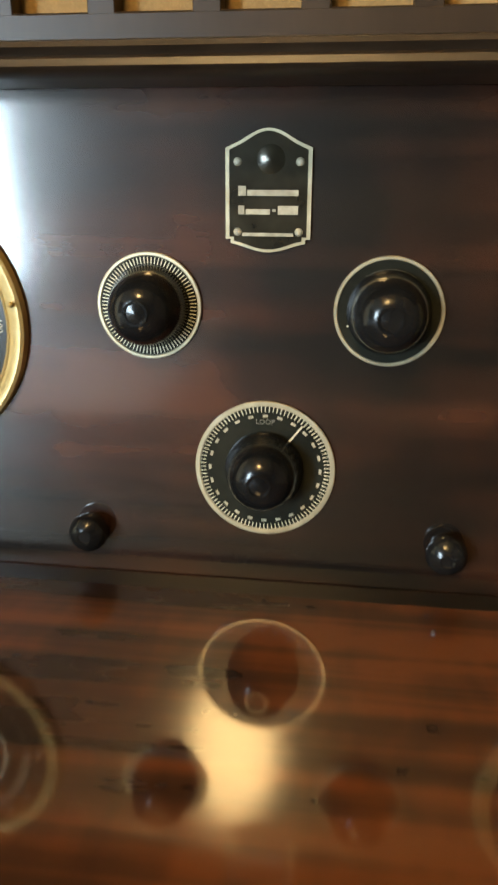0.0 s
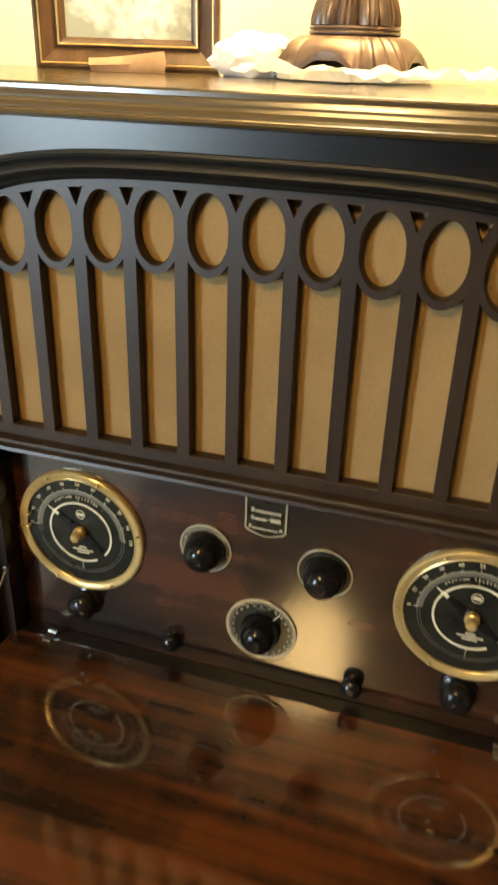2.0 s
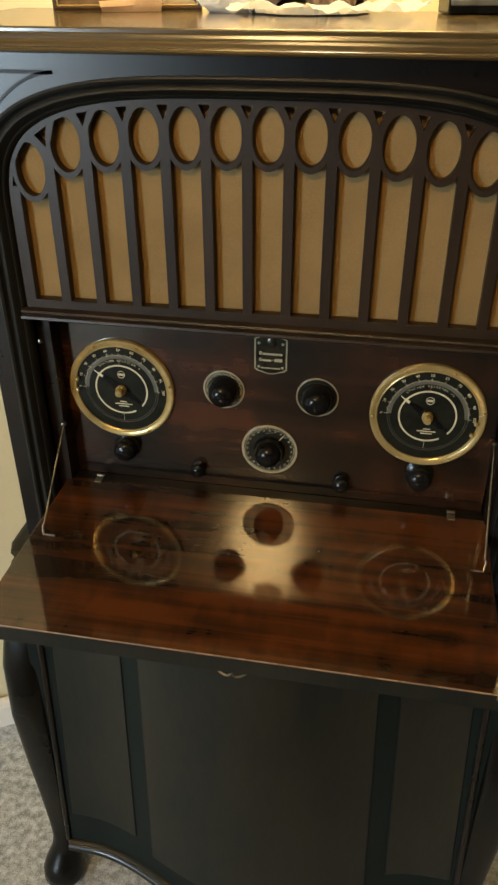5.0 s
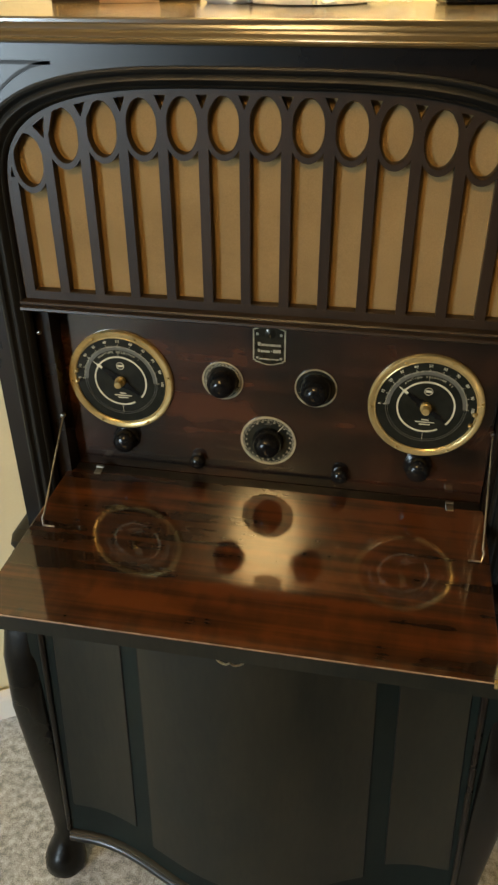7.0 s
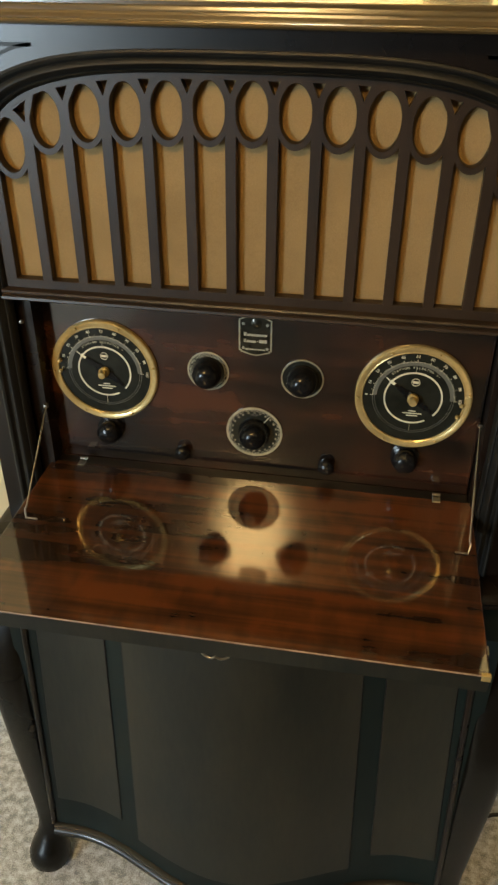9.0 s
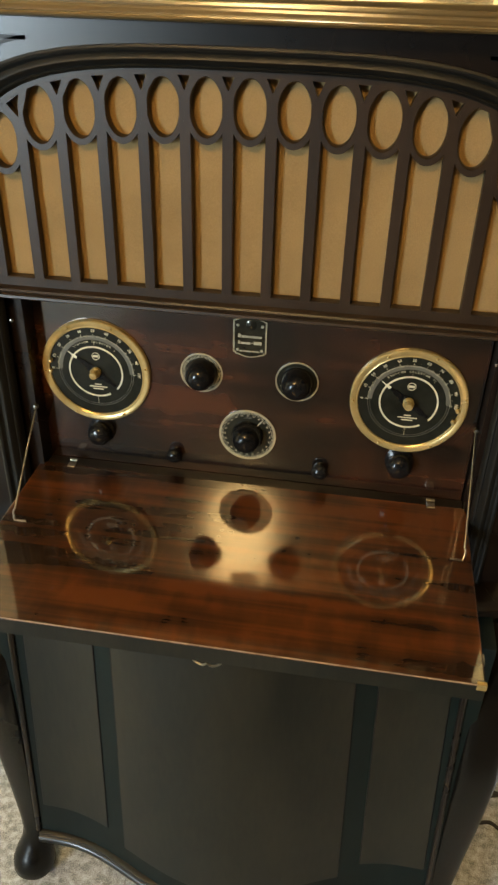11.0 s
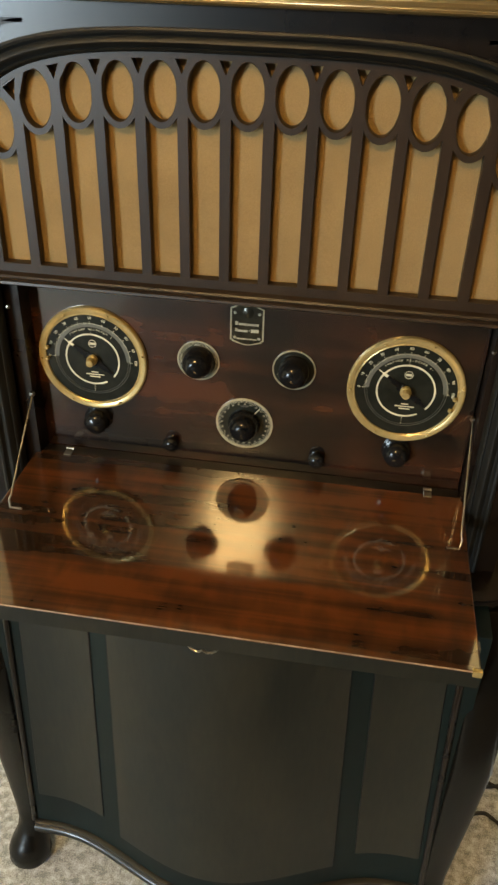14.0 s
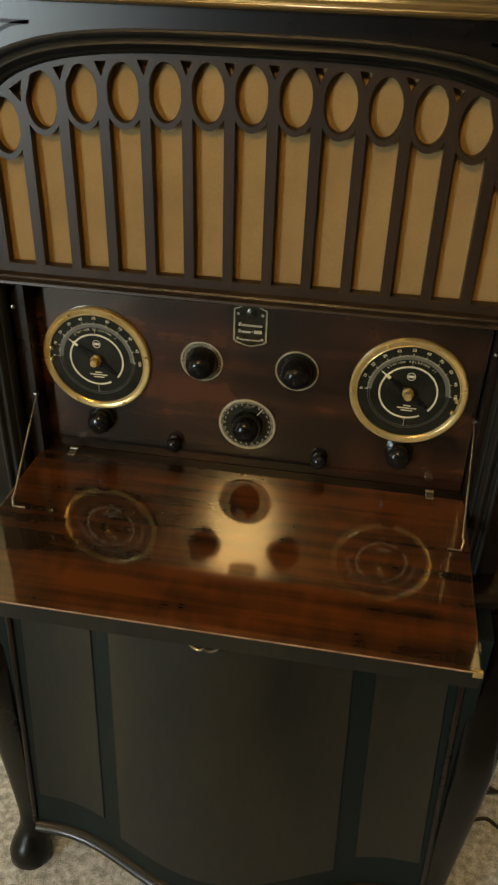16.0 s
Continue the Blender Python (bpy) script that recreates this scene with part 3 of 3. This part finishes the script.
    for i, w in enumerate((0.0040, 0.0105, 0.0062)):
        part("maker_line", box(x + 0.001 - w, x + 0.001 + w, -0.0030, -0.0026, z - 0.0168 - 0.0029 * i, z - 0.0156 - 0.0029 * i), IVORY, d, "bar of small ivory lettering")
    part("pivot_knob", lathe([(0.0062, 0.0030), (0.0062, 0.0070), (0.0048, 0.0082), (0.0048, 0.0135), (0.0038, 0.0152), (0.0, 0.0156)], "Y", (x, 0, z), 28), BRASS, d, "brass pivot knob", True)
    for a in pins:
        c = radians(a)
        part("stop_pin", lathe([(0.0, 0.0095), (0.0016, 0.0090), (0.0025, 0.0075), (0.0025, 0.0060), (0.0012, 0.0045), (0.0010, 0.0020)], "Y", (x + 0.0525 * math.cos(c), 0, z + 0.0525 * math.sin(c)), 14), BRASS, d, smooth=True)
    kx = math.copysign(0.1755, x)
    kn = part("tuning_knob", lathe([(0.0165, 0.0), (0.0165, 0.003), (0.0135, 0.0045), (0.0142, 0.0080), (0.0140, 0.0130), (0.0120, 0.0175), (0.0080, 0.0205), (0.0, 0.0212)], "Y", (kx, 0, 0.7425), 32), BLACK, cab, "black bakelite tuning knob", True)
    part("knob_rim", annulus(kx, 0.7425, 0.0146, 0.0160, -0.0036, 0.0006, seg=40), BLACK, kn)


station_dial(-0.1755, "I", (168, 183))
station_dial(0.1755, "II", (-3, -19))


def knob_dial(x, z, r, numerals, ticks, hand):
    d = part("control_dial", lathe([(0.0, 0.0010), (r, 0.0010), (r, 0.0)], "Y", (x, 0, z), 56), ENAMEL, cab, "small black control dial with a pale rim")
    part("dial_rim", annulus(x, z, r - (0.0024 if numerals else 0.0017), r, -0.0018, 0.0012, soft=0.0003), SILVER, d, "pale metal rim")
    bm = bmesh.new()
    for i in range(ticks):
        tick(bm, x, z, 360 * i / ticks, r - 0.0052, r - 0.0022, 0.0002, -0.0014)
    tagged(part("tick_ring", bm, IVORY, d), kind="stuff")
    if numerals:
        bm = bmesh.new()
        for i in range(numerals):
            tick(bm, x, z, 360 * i / numerals, r - 0.0077, r - 0.0064, 0.0012, -0.0014)
        tagged(part("figure_ring", bm, WORN, d, "ring of tiny worn figures"), kind="stuff")
        part("legend", text_bm("LOOP", 0.0034, place(x, z, 90, r - 0.0100, -0.0014)), GREY, d, "small grey word LOOP")
    else:
        part("legend", annulus(x, z, r - 0.0070, r - 0.0057, -0.0014, 0.0003, 55, 125), GREY, d)
    k = r * (0.56 if numerals else 0.76)
    prof = [(k, 0.0012), (k, 0.0040), (k * 0.96, 0.0060), (k * 0.92, 0.0090), (k * 0.87, 0.0130), (k * 0.79, 0.0172), (k * 0.66, 0.0210), (k * 0.48, 0.0236), (k * 0.30, 0.0248), (0.0, 0.0252)]
    n = part("knob", lathe(prof, "Y", (x, 0, z), 36), BLACK, d, "black moulded knob", True)
    part("knob_cap", annulus(x, z, k * 0.24, k * 0.30, -0.0254, 0.0006, seg=32), BLACK, n)
    bm = bmesh.new()
    tick(bm, x, z, hand, k, r - 0.0050, 0.0004, -0.0024)
    part("index_line", bm, IVORY, d)


knob_dial(0.0, 0.7566, 0.0332, 24, 100, 52)
knob_dial(-0.0534, 0.8320, 0.0240, 0, 80, 140)
knob_dial(0.0534, 0.8320, 0.0240, 0, 0, 200)
for sx in (-1, 1):
    kn = part("push_knob", lathe([(0.0045, 0.0), (0.0045, 0.003), (0.0075, 0.0034), (0.0094, 0.0052), (0.0098, 0.0074), (0.0090, 0.0102), (0.0065, 0.0126), (0.0035, 0.0137), (0.0030, 0.0132), (0.0, 0.0132)], "Y", (sx * 0.0865, 0, 0.7207), 28), BLACK, cab, "small black push knob", True)
    part("knob_collar", lathe([(0.0075, 0.0), (0.0075, 0.002), (0.0048, 0.003)], "Y", (sx * 0.0865, 0, 0.7207), 24), BLACK, kn)

# name plate
hw = 0.0183
outline = [(-hw, 0.862), (-hw + 0.0022, 0.862), (-hw + 0.0022, 0.8602)]
outline += [(-hw + 0.0022 + (2 * hw - 0.0044) * i / 12, 0.8602 - 0.0037 * math.sin(math.pi * i / 12) ** 1.4) for i in range(1, 12)]
outline += [(hw - 0.0022, 0.8602), (hw - 0.0022, 0.862), (hw, 0.862), (hw, 0.899), (hw - 0.0035, 0.9005)]
outline += [(hw - 0.0035 - (2 * hw - 0.007) * i / 12, 0.9005 + 0.0062 * math.sin(math.pi * i / 12) ** 1.3) for i in range(1, 12)]
outline += [(-hw + 0.0035, 0.9005), (-hw, 0.899)]
bm = bmesh.new()
bm, vs = grid([[(x, -0.0002, z) for x, z in outline], [(x, -0.0010, z) for x, z in outline]], True, bm)
bm.faces.new(vs[1])
npl = part("name_plate", bm, PLATE, cab, "dark shield name plate with a pale edge")
cz = 0.8815
rows = [[(x * k, y, cz + (z - cz) * k2) for x, z in outline] for k, k2, y in ((1.0, 1.0, -0.0004), (1.0, 1.0, -0.0015), (0.91, 0.955, -0.0015), (0.91, 0.955, -0.0008))]
bm, _ = grid(rows, True)
part("plate_edge", bm, SILVER, npl)
bm = lathe([(0.0, 0.0022), (0.0040, 0.0018), (0.0060, 0.0010)], "Y", (0.001, 0, 0.8945), 24)
part("plate_emblem", bm, PLATE, npl, "round embossed emblem", True)
for sx in (-1, 1):
    for z in (0.8650, 0.8935):
        part("plate_rosette", lathe([(0.0, 0.0019), (0.0012, 0.0017), (0.0018, 0.0010)], "Y", (sx * 0.0132, 0, z), 10), WORN, npl, "small cast ornament", True)
for x0, x1, z0, z1 in ((-0.0128, -0.0096, 0.8798, 0.8838), (-0.0090, 0.0128, 0.8798, 0.8822), (-0.0128, -0.0102, 0.8722, 0.8758), (-0.0096, 0.0008, 0.8722, 0.8744), (0.0018, 0.0032, 0.8734, 0.8744), (0.0042, 0.0128, 0.8722, 0.8758), (-0.011, 0.011, 0.8632, 0.8646)):
    part("plate_line", box(x0, x1, -0.0017, -0.0009, z0, z1), WORN, npl, "bar of pale lettering")


# ---- waist, lower case, legs
def bow(x):
    return -0.135 - 0.067 * (0.5 + 0.5 * math.cos(math.pi * min(abs(x) / 0.25, 1.0)))


XS = list(np.linspace(-0.285, 0.285, 58))
EASE = {-1: 0.0, 1: 0.012}          # the lower case sits a little to one side
path = [(-0.309, 0.168), (-0.309, -0.088), (-0.304, -0.105), (-0.294, -0.122)] + [(x, bow(x)) for x in XS] + [(0.294, -0.122), (0.304, -0.105), (0.309, -0.088), (0.309, 0.168)]


def run(prof, line):
    """Sweeps (outset, height) rows along a plan line, pushed outwards from the middle."""
    rows = []
    for d, z in prof:
        row = []
        for i, (x, y) in enumerate(line):
            a, b = line[max(i - 1, 0)], line[min(i + 1, len(line) - 1)]
            t = Vector((b[0] - a[0], b[1] - a[1])).normalized()
            row.append((x + t.y * d, y - t.x * d, z))
        rows.append(row)
    return grid(rows)[0]


wpath = [(-0.309, 0.168), (-0.309, -0.060), (-0.304, -0.072), (-0.296, -0.078)]
wpath += [(x, -0.080 - 0.075 * (0.5 + 0.5 * math.cos(math.pi * min(abs(x) / 0.25, 1.0)))) for x in XS] + [(0.296, -0.078), (0.304, -0.072), (0.309, -0.060), (0.309, 0.168)]
part("waist_moulding", run(((-0.02, 0.622), (0.002, 0.622), (0.010, 0.620), (0.013, 0.616), (0.011, 0.612), (0.006, 0.610), (0.007, 0.606), (0.010, 0.603), (0.008, 0.598), (0.0, 0.594), (-0.02, 0.594)), wpath), CASE, cab, "moulded waist ledge", True)
part("waist_deck", box(-0.304, 0.304, -0.072, 0.165, 0.600, 0.619), CASE, cab)
def flare(z):
    """The lower front widens a little towards the floor."""
    return 1.0 - 0.08 * (z - 0.15) / 0.40


part("lower_front", run(((-0.060, 0.6045), (-0.002, 0.6040), (0.0, 0.6025), (0.0, 0.088), (-0.012, 0.088)), [(x, bow(x)) for x in np.linspace(-0.285, 0.297, 58)]), STRIP, cab, "bowed dark lower front", True)
for sx in (-1, 1):
    x0, x1 = sorted((sx * 0.292, sx * 0.308))
    part("lower_side", box(x0, x1, -0.06, 0.165, 0.09, 0.596), LEG, cab)
part("lower_back", box(-0.2915, 0.2915, 0.150, 0.165, 0.09, 0.596), CASE, cab)
part("lower_floor", box(-0.2915, 0.2915, -0.13, 0.149, 0.090, 0.102), CASE, cab)
for a, b, foot in ((-0.268, -0.165, 0.165), (-0.137, 0.165, 0.140), (0.195, 0.282, 0.165)):
    rows = []
    for d, z in ((0.0, 0.6010), (0.0014, 0.6005), (0.0016, 0.596), (0.0016, foot + 0.005), (0.0014, foot + 0.0005), (0.0, foot)):
        rows.append([(x * flare(z), bow(x * flare(z)) - d, z) for x in np.linspace(a, b, 24)])
    part("veneer_panel", grid(rows)[0], DOOR, cab, "dull brown veneer panel", True)
    for e in (a, b):
        pts = [(e * flare(z), bow(e * flare(z)) - 0.0006, z) for z in np.linspace(0.600, foot + 0.002, 6)]
        part("panel_line", tube(pts, 0.0012, 6), EBONY, cab)
for sx in (-1, 1):
    pts = [(sx * 0.283 * (1 - 0.06 * (z - 0.1) / 0.4) + 0.9 * EASE[sx], bow(0.279) - 0.001, z) for z in (0.602, 0.35, 0.098)]
    part("door_bead", tube(pts, 0.0042, 10), CASE, cab, smooth=True)
part("base_trim", run(((-0.01, 0.0985), (0.0035, 0.0985), (0.0065, 0.0965), (0.0070, 0.0935), (0.0050, 0.0915), (0.0085, 0.0900), (0.0105, 0.0865), (0.0100, 0.0800), (0.0060, 0.0720), (0.0, 0.0640), (-0.01, 0.0640)), [(x, bow(x)) for x in np.linspace(-0.282, 0.294, 60)]), TRIM, cab, "curved double-beaded base trim", True)


def leg(sx, front):
    """A cabriole leg with a pad foot."""
    y0 = -0.112 if front else 0.138
    d = -1 if front else 1
    rows = []
    pull = {0.595: -0.050, 0.54: -0.022, 0.47: -0.006} if front else {}
    for z, ox, oy, h in ((0.595, 0.0, 0.0, 0.0235), (0.54, 0.002, 0.004, 0.0255), (0.47, 0.005, 0.008, 0.0270), (0.38, 0.006, 0.008, 0.0265), (0.28, 0.004, 0.005, 0.0245), (0.19, 0.001, 0.003, 0.0220),
                         (0.12, -0.002, 0.004, 0.0200), (0.085, -0.002, 0.008, 0.0195), (0.062, -0.001, 0.015, 0.0215), (0.046, 0.001, 0.022, 0.0265), (0.030, 0.002, 0.026, 0.0310), (0.014, 0.002, 0.027, 0.0320), (0.004, 0.002, 0.026, 0.0280), (0.0, 0.002, 0.026, 0.0230)):
        cx, cy = sx * (0.2975 + ox) + EASE[sx] * min(1.0, (0.6 - z) / 0.15), y0 + d * (oy + pull.get(z, 0.0))
        sq = 3.2 if z > 0.1 else 2.1
        row = []
        for i in range(28):
            a = 2 * math.pi * i / 28
            c, s = math.cos(a), math.sin(a)
            row.append((cx + h * math.copysign(abs(c) ** (2 / sq), c), cy + h * math.copysign(abs(s) ** (2 / sq), s), z))
        rows.append(row)
    bm, vs = grid(rows, True)
    bm.faces.new(vs[0])
    bm.faces.new(vs[-1])
    part("leg", bm, LEG, cab, "dark cabriole leg with a pad foot", True)


for sx in (-1, 1):
    leg(sx, True)
    leg(sx, False)

# ---------------------------------------------------------------- on top
pf = thing("picture_frame", "brown wooden picture frame with a pale print", "picture frame", (-0.182, 0.146, TOPZ + 0.0003), 14)
W, D = 0.079, 0.034
for i, (ang, cx, cz, hl) in enumerate(((0, 0, 0, W), (90, W, 0.12, 0.12), (180, 0, 0.24, W), (270, -W, 0.12, 0.12))):
    bm = bmesh.new()
    prof = ((0.0, 0.010), (0.0, -0.004), (0.003, -0.006), (0.007, -0.004), (0.017, 0.003), (0.0185, 0.001), (0.022, 0.002), (0.025, 0.006), (0.025, 0.010))
    rows = []
    for e in (-1, 1):
        rows.append([(e * (hl - w), y, w) for w, y in prof])
    bm, vs = grid(rows, True, bm)
    bm.faces.new(vs[0])
    bm.faces.new(vs[1])
    bm.transform(Matrix.Translation((cx, 0, cz)) @ Matrix.Rotation(radians(-ang), 4, "Y"))
    side = part("frame_side", bm, GILT, pf)
    for w, y, q in ((0.0052, -0.0054, 0.0008), (0.0195, 0.0010, 0.0009)):
        bm = tube([(-(hl - w), y, w), (hl - w, y, w)], q, 8)
        bm.transform(Matrix.Translation((cx, 0, cz)) @ Matrix.Rotation(radians(-ang), 4, "Y"))
        part("gold_ridge", bm, GOLDLINE, side, "worn gold ridge")
part("print", box(-W + 0.022, W - 0.022, 0.0065, 0.0075, 0.022, 0.218), PRINT, pf, "pale faded print")
part("backing", box(-W + 0.004, W - 0.004, 0.0102, 0.013, 0.004, 0.236), PAPER, pf)
part("strut", box(-0.02, 0.02, 0.0132, 0.0155, 0.0, 0.16), PAPER, pf)

fp = thing("folded_paper", "tan folded paper scrap leaning on the frame", "paper", (-0.170, 0.126, TOPZ + 0.0003), 14)
rows = []
for i in range(13):
    u = i / 12
    hgt = 0.017 + 0.012 * u ** 1.5
    rows.append([(-0.045 + 0.085 * u, -0.004 - 0.0025 * math.sin(u * 5), 0.0), (-0.046 + 0.088 * u, -0.008 * (1 - u) - 0.002, hgt * 0.5), (-0.049 + 0.088 * u, 0.001 + 0.002 * math.sin(u * 7), hgt)])
bm, _ = grid(rows)
bm.transform(Matrix.Diagonal((0.72, 0.9, 0.58, 1)))
bmesh.ops.solidify(bm, geom=bm.faces, thickness=0.0006)
part("sheet", bm, PAPER, fp, smooth=True)

tl = thing("table_lamp", "bronzed table lamp with a leaf-carved footed base", "table lamp", (0.012, 0.150, TOPZ + 0.002))
LOW = Matrix.Diagonal((1, 1, 0.80, 1))
SLIM = Matrix.Diagonal((0.74, 0.74, 0.80, 1))
bm = bmesh.new()
seg = 192
rows = []
for r, h, lobes, amp in ((0.030, 0.010, 0, 0), (0.050, 0.003, 4, 0.10), (0.0575, 0.002, 4, 0.10), (0.0580, 0.008, 4, 0.08), (0.0562, 0.016, 4, 0.06), (0.0525, 0.024, 4, 0.04), (0.0465, 0.032, 4, 0.025), (0.0405, 0.0365, 4, 0.01), (0.0345, 0.0375, 0, 0)):
    row = []
    for i in range(seg):
        a = 2 * math.pi * i / seg
        corner = max(0.0, math.cos(4 * a)) ** 0.7
        q = r * (1 + amp * math.cos(4 * a) + 0.05 * corner * math.cos(36 * a) * (1 if lobes else 0))
        lift = 0.016 * max(0.0, -math.cos(4 * a)) ** 0.6 if h < 0.010 else 0.0
        row.append((q * math.cos(a + 0.6), q * math.sin(a + 0.6), h + lift))
    rows.append(row)
bm, vs = grid(rows, True, bm)
bm.faces.new(vs[-1])
bm.transform(LOW)
part("foot", bm, BRONZE, tl, "footed base with drooping leaves", True)
bm = lathe([(0.046, 0.0375), (0.0485, 0.0385), (0.0490, 0.0405), (0.0470, 0.0420), (0.0485, 0.0435), (0.0475, 0.0455), (0.040, 0.046)])
bm.transform(SLIM)
part("base_ring", bm, BRONZE, tl, smooth=True)
for i in range(12):
    a = 2 * math.pi * i / 12
    rows = []
    for u, r, h, w in ((0, 0.0455, 0.0462, 0.0095), (0.3, 0.0450, 0.054, 0.0105), (0.6, 0.0410, 0.066, 0.0090), (0.85, 0.0370, 0.075, 0.0065), (1, 0.0355, 0.078, 0.0040)):
        rows.append([(r - 0.004, -w, h), (r, -w * 0.8, h), (r + 0.0025, -w * 0.3, h), (r + 0.0012, 0, h), (r + 0.0025, w * 0.3, h), (r, w * 0.8, h), (r - 0.004, w, h)])
    bm, _ = grid(rows)
    bm.transform(SLIM @ Matrix.Rotation(a, 4, "Z"))
    part("leaf", bm, BRONZE, tl, smooth=True)
part("column", lathe([(0.029, 0.036), (0.031, 0.043), (0.026, 0.058), (0.024, 0.063), (0.028, 0.066), (0.028, 0.069), (0.018, 0.076), (0.016, 0.12), (0.026, 0.17), (0.030, 0.20), (0.020, 0.23), (0.012, 0.26), (0.010, 0.33), (0.0, 0.33)]), BRONZE, tl, smooth=True)
part("shade", lathe([(0.16, 0.30), (0.159, 0.302), (0.085, 0.50), (0.084, 0.50)], seg=48, caps=False), SHADE, tl, "lit cream shade", True)

cl2 = thing("cotton_cloth", "crumpled white cotton cloth under the lamp", "cloth", (0.036, 0.118, TOPZ + 0.0006))
rows = []
for i in range(40):
    row = []
    for j in range(56):
        u, v = j / 55 * 2 - 1, i / 39 * 2 - 1
        edge = 1 + 0.10 * math.sin(5 * math.atan2(v, u) + 1) + 0.05 * math.sin(11 * math.atan2(v, u))
        x, y = u * 0.087 * edge, v * 0.062 * edge
        h = 0.0030 + 0.009 * (noise.noise((x * 55, y * 55, 3)) + 0.6) * (0.5 + 0.5 * min(1, max(abs(u), abs(v)) * 1.2)) + 0.002 * noise.noise((x * 160, y * 160, 9))
        row.append((x, y, max(0.0006, h if ((x + 0.024) ** 2 + (y - 0.032) ** 2) > 0.0042 else 0.0008)))
    rows.append(row)
bm, _ = grid(rows)
bmesh.ops.solidify(bm, geom=bm.faces, thickness=-0.0006)
part("cloth", bm, LINEN, cl2, smooth=True)

puff = thing("crumpled_tissue", "crumpled ball of white tissue by the frame", "tissue", (-0.064, 0.135, TOPZ))
bm = bmesh.new()
bmesh.ops.create_icosphere(bm, subdivisions=4, radius=1.0)
for v in bm.verts:
    k = 1 + 0.18 * noise.noise(v.co * 2.3) + 0.10 * noise.noise(v.co * 6.0)
    v.co = Vector((v.co.x * 0.037 * k, v.co.y * 0.026 * k, 0.0145 + max(-0.0145, v.co.z * 0.018 * k)))
part("tissue", bm, LINEN, puff, smooth=True)

box2 = thing("small_box", "small stepped grey and black box on the cabinet top", "box", (0.176, 0.150, TOPZ + 0.0003), 14)
part("body", box(-0.03, 0.03, -0.02, 0.02, 0.0, 0.018, 0.002), BLACK, box2)
part("band", box(-0.0285, 0.0285, -0.0225, 0.0225, 0.008, 0.0135, 0.0012), PEWTER, box2, "raised grey metal band")
part("lid", box(-0.027, 0.027, -0.019, 0.019, 0.0182, 0.027, 0.003), PEWTER, box2, "grey metal lid")

# ---------------------------------------------------------------- cables on the carpet
for pts in (((0.26, 0.075), (0.340, 0.090), (0.403, 0.103), (0.427, 0.107), (0.458, 0.115), (0.490, 0.118)),
            ((0.27, 0.140), (0.350, 0.136), (0.410, 0.121), (0.432, 0.115), (0.462, 0.098), (0.500, 0.060)),
            ((0.27, -0.02), (0.340, 0.008), (0.379, 0.040), (0.413, 0.056), (0.431, 0.049), (0.449, 0.027), (0.470, -0.040), (0.520, -0.160))):
    line = []
    for i in range(len(pts) - 1):
        p0, p1, p2, p3 = (Vector(pts[max(0, min(len(pts) - 1, i + q))]) for q in (-1, 0, 1, 2))
        for s in range(8):
            t = s / 8
            line.append(0.5 * (2 * p1 + (p2 - p0) * t + (2 * p0 - 5 * p1 + 4 * p2 - p3) * t * t + (3 * p1 - p0 - 3 * p2 + p3) * t ** 3))
    c = thing("power_cable", "thin black cable lying on the carpet", "cable", group="cables beside the cabinet")
    part("cable", tube([(p.x, p.y, 0.0034) for p in line], 0.0032, 8), RUBBER, c, smooth=True)
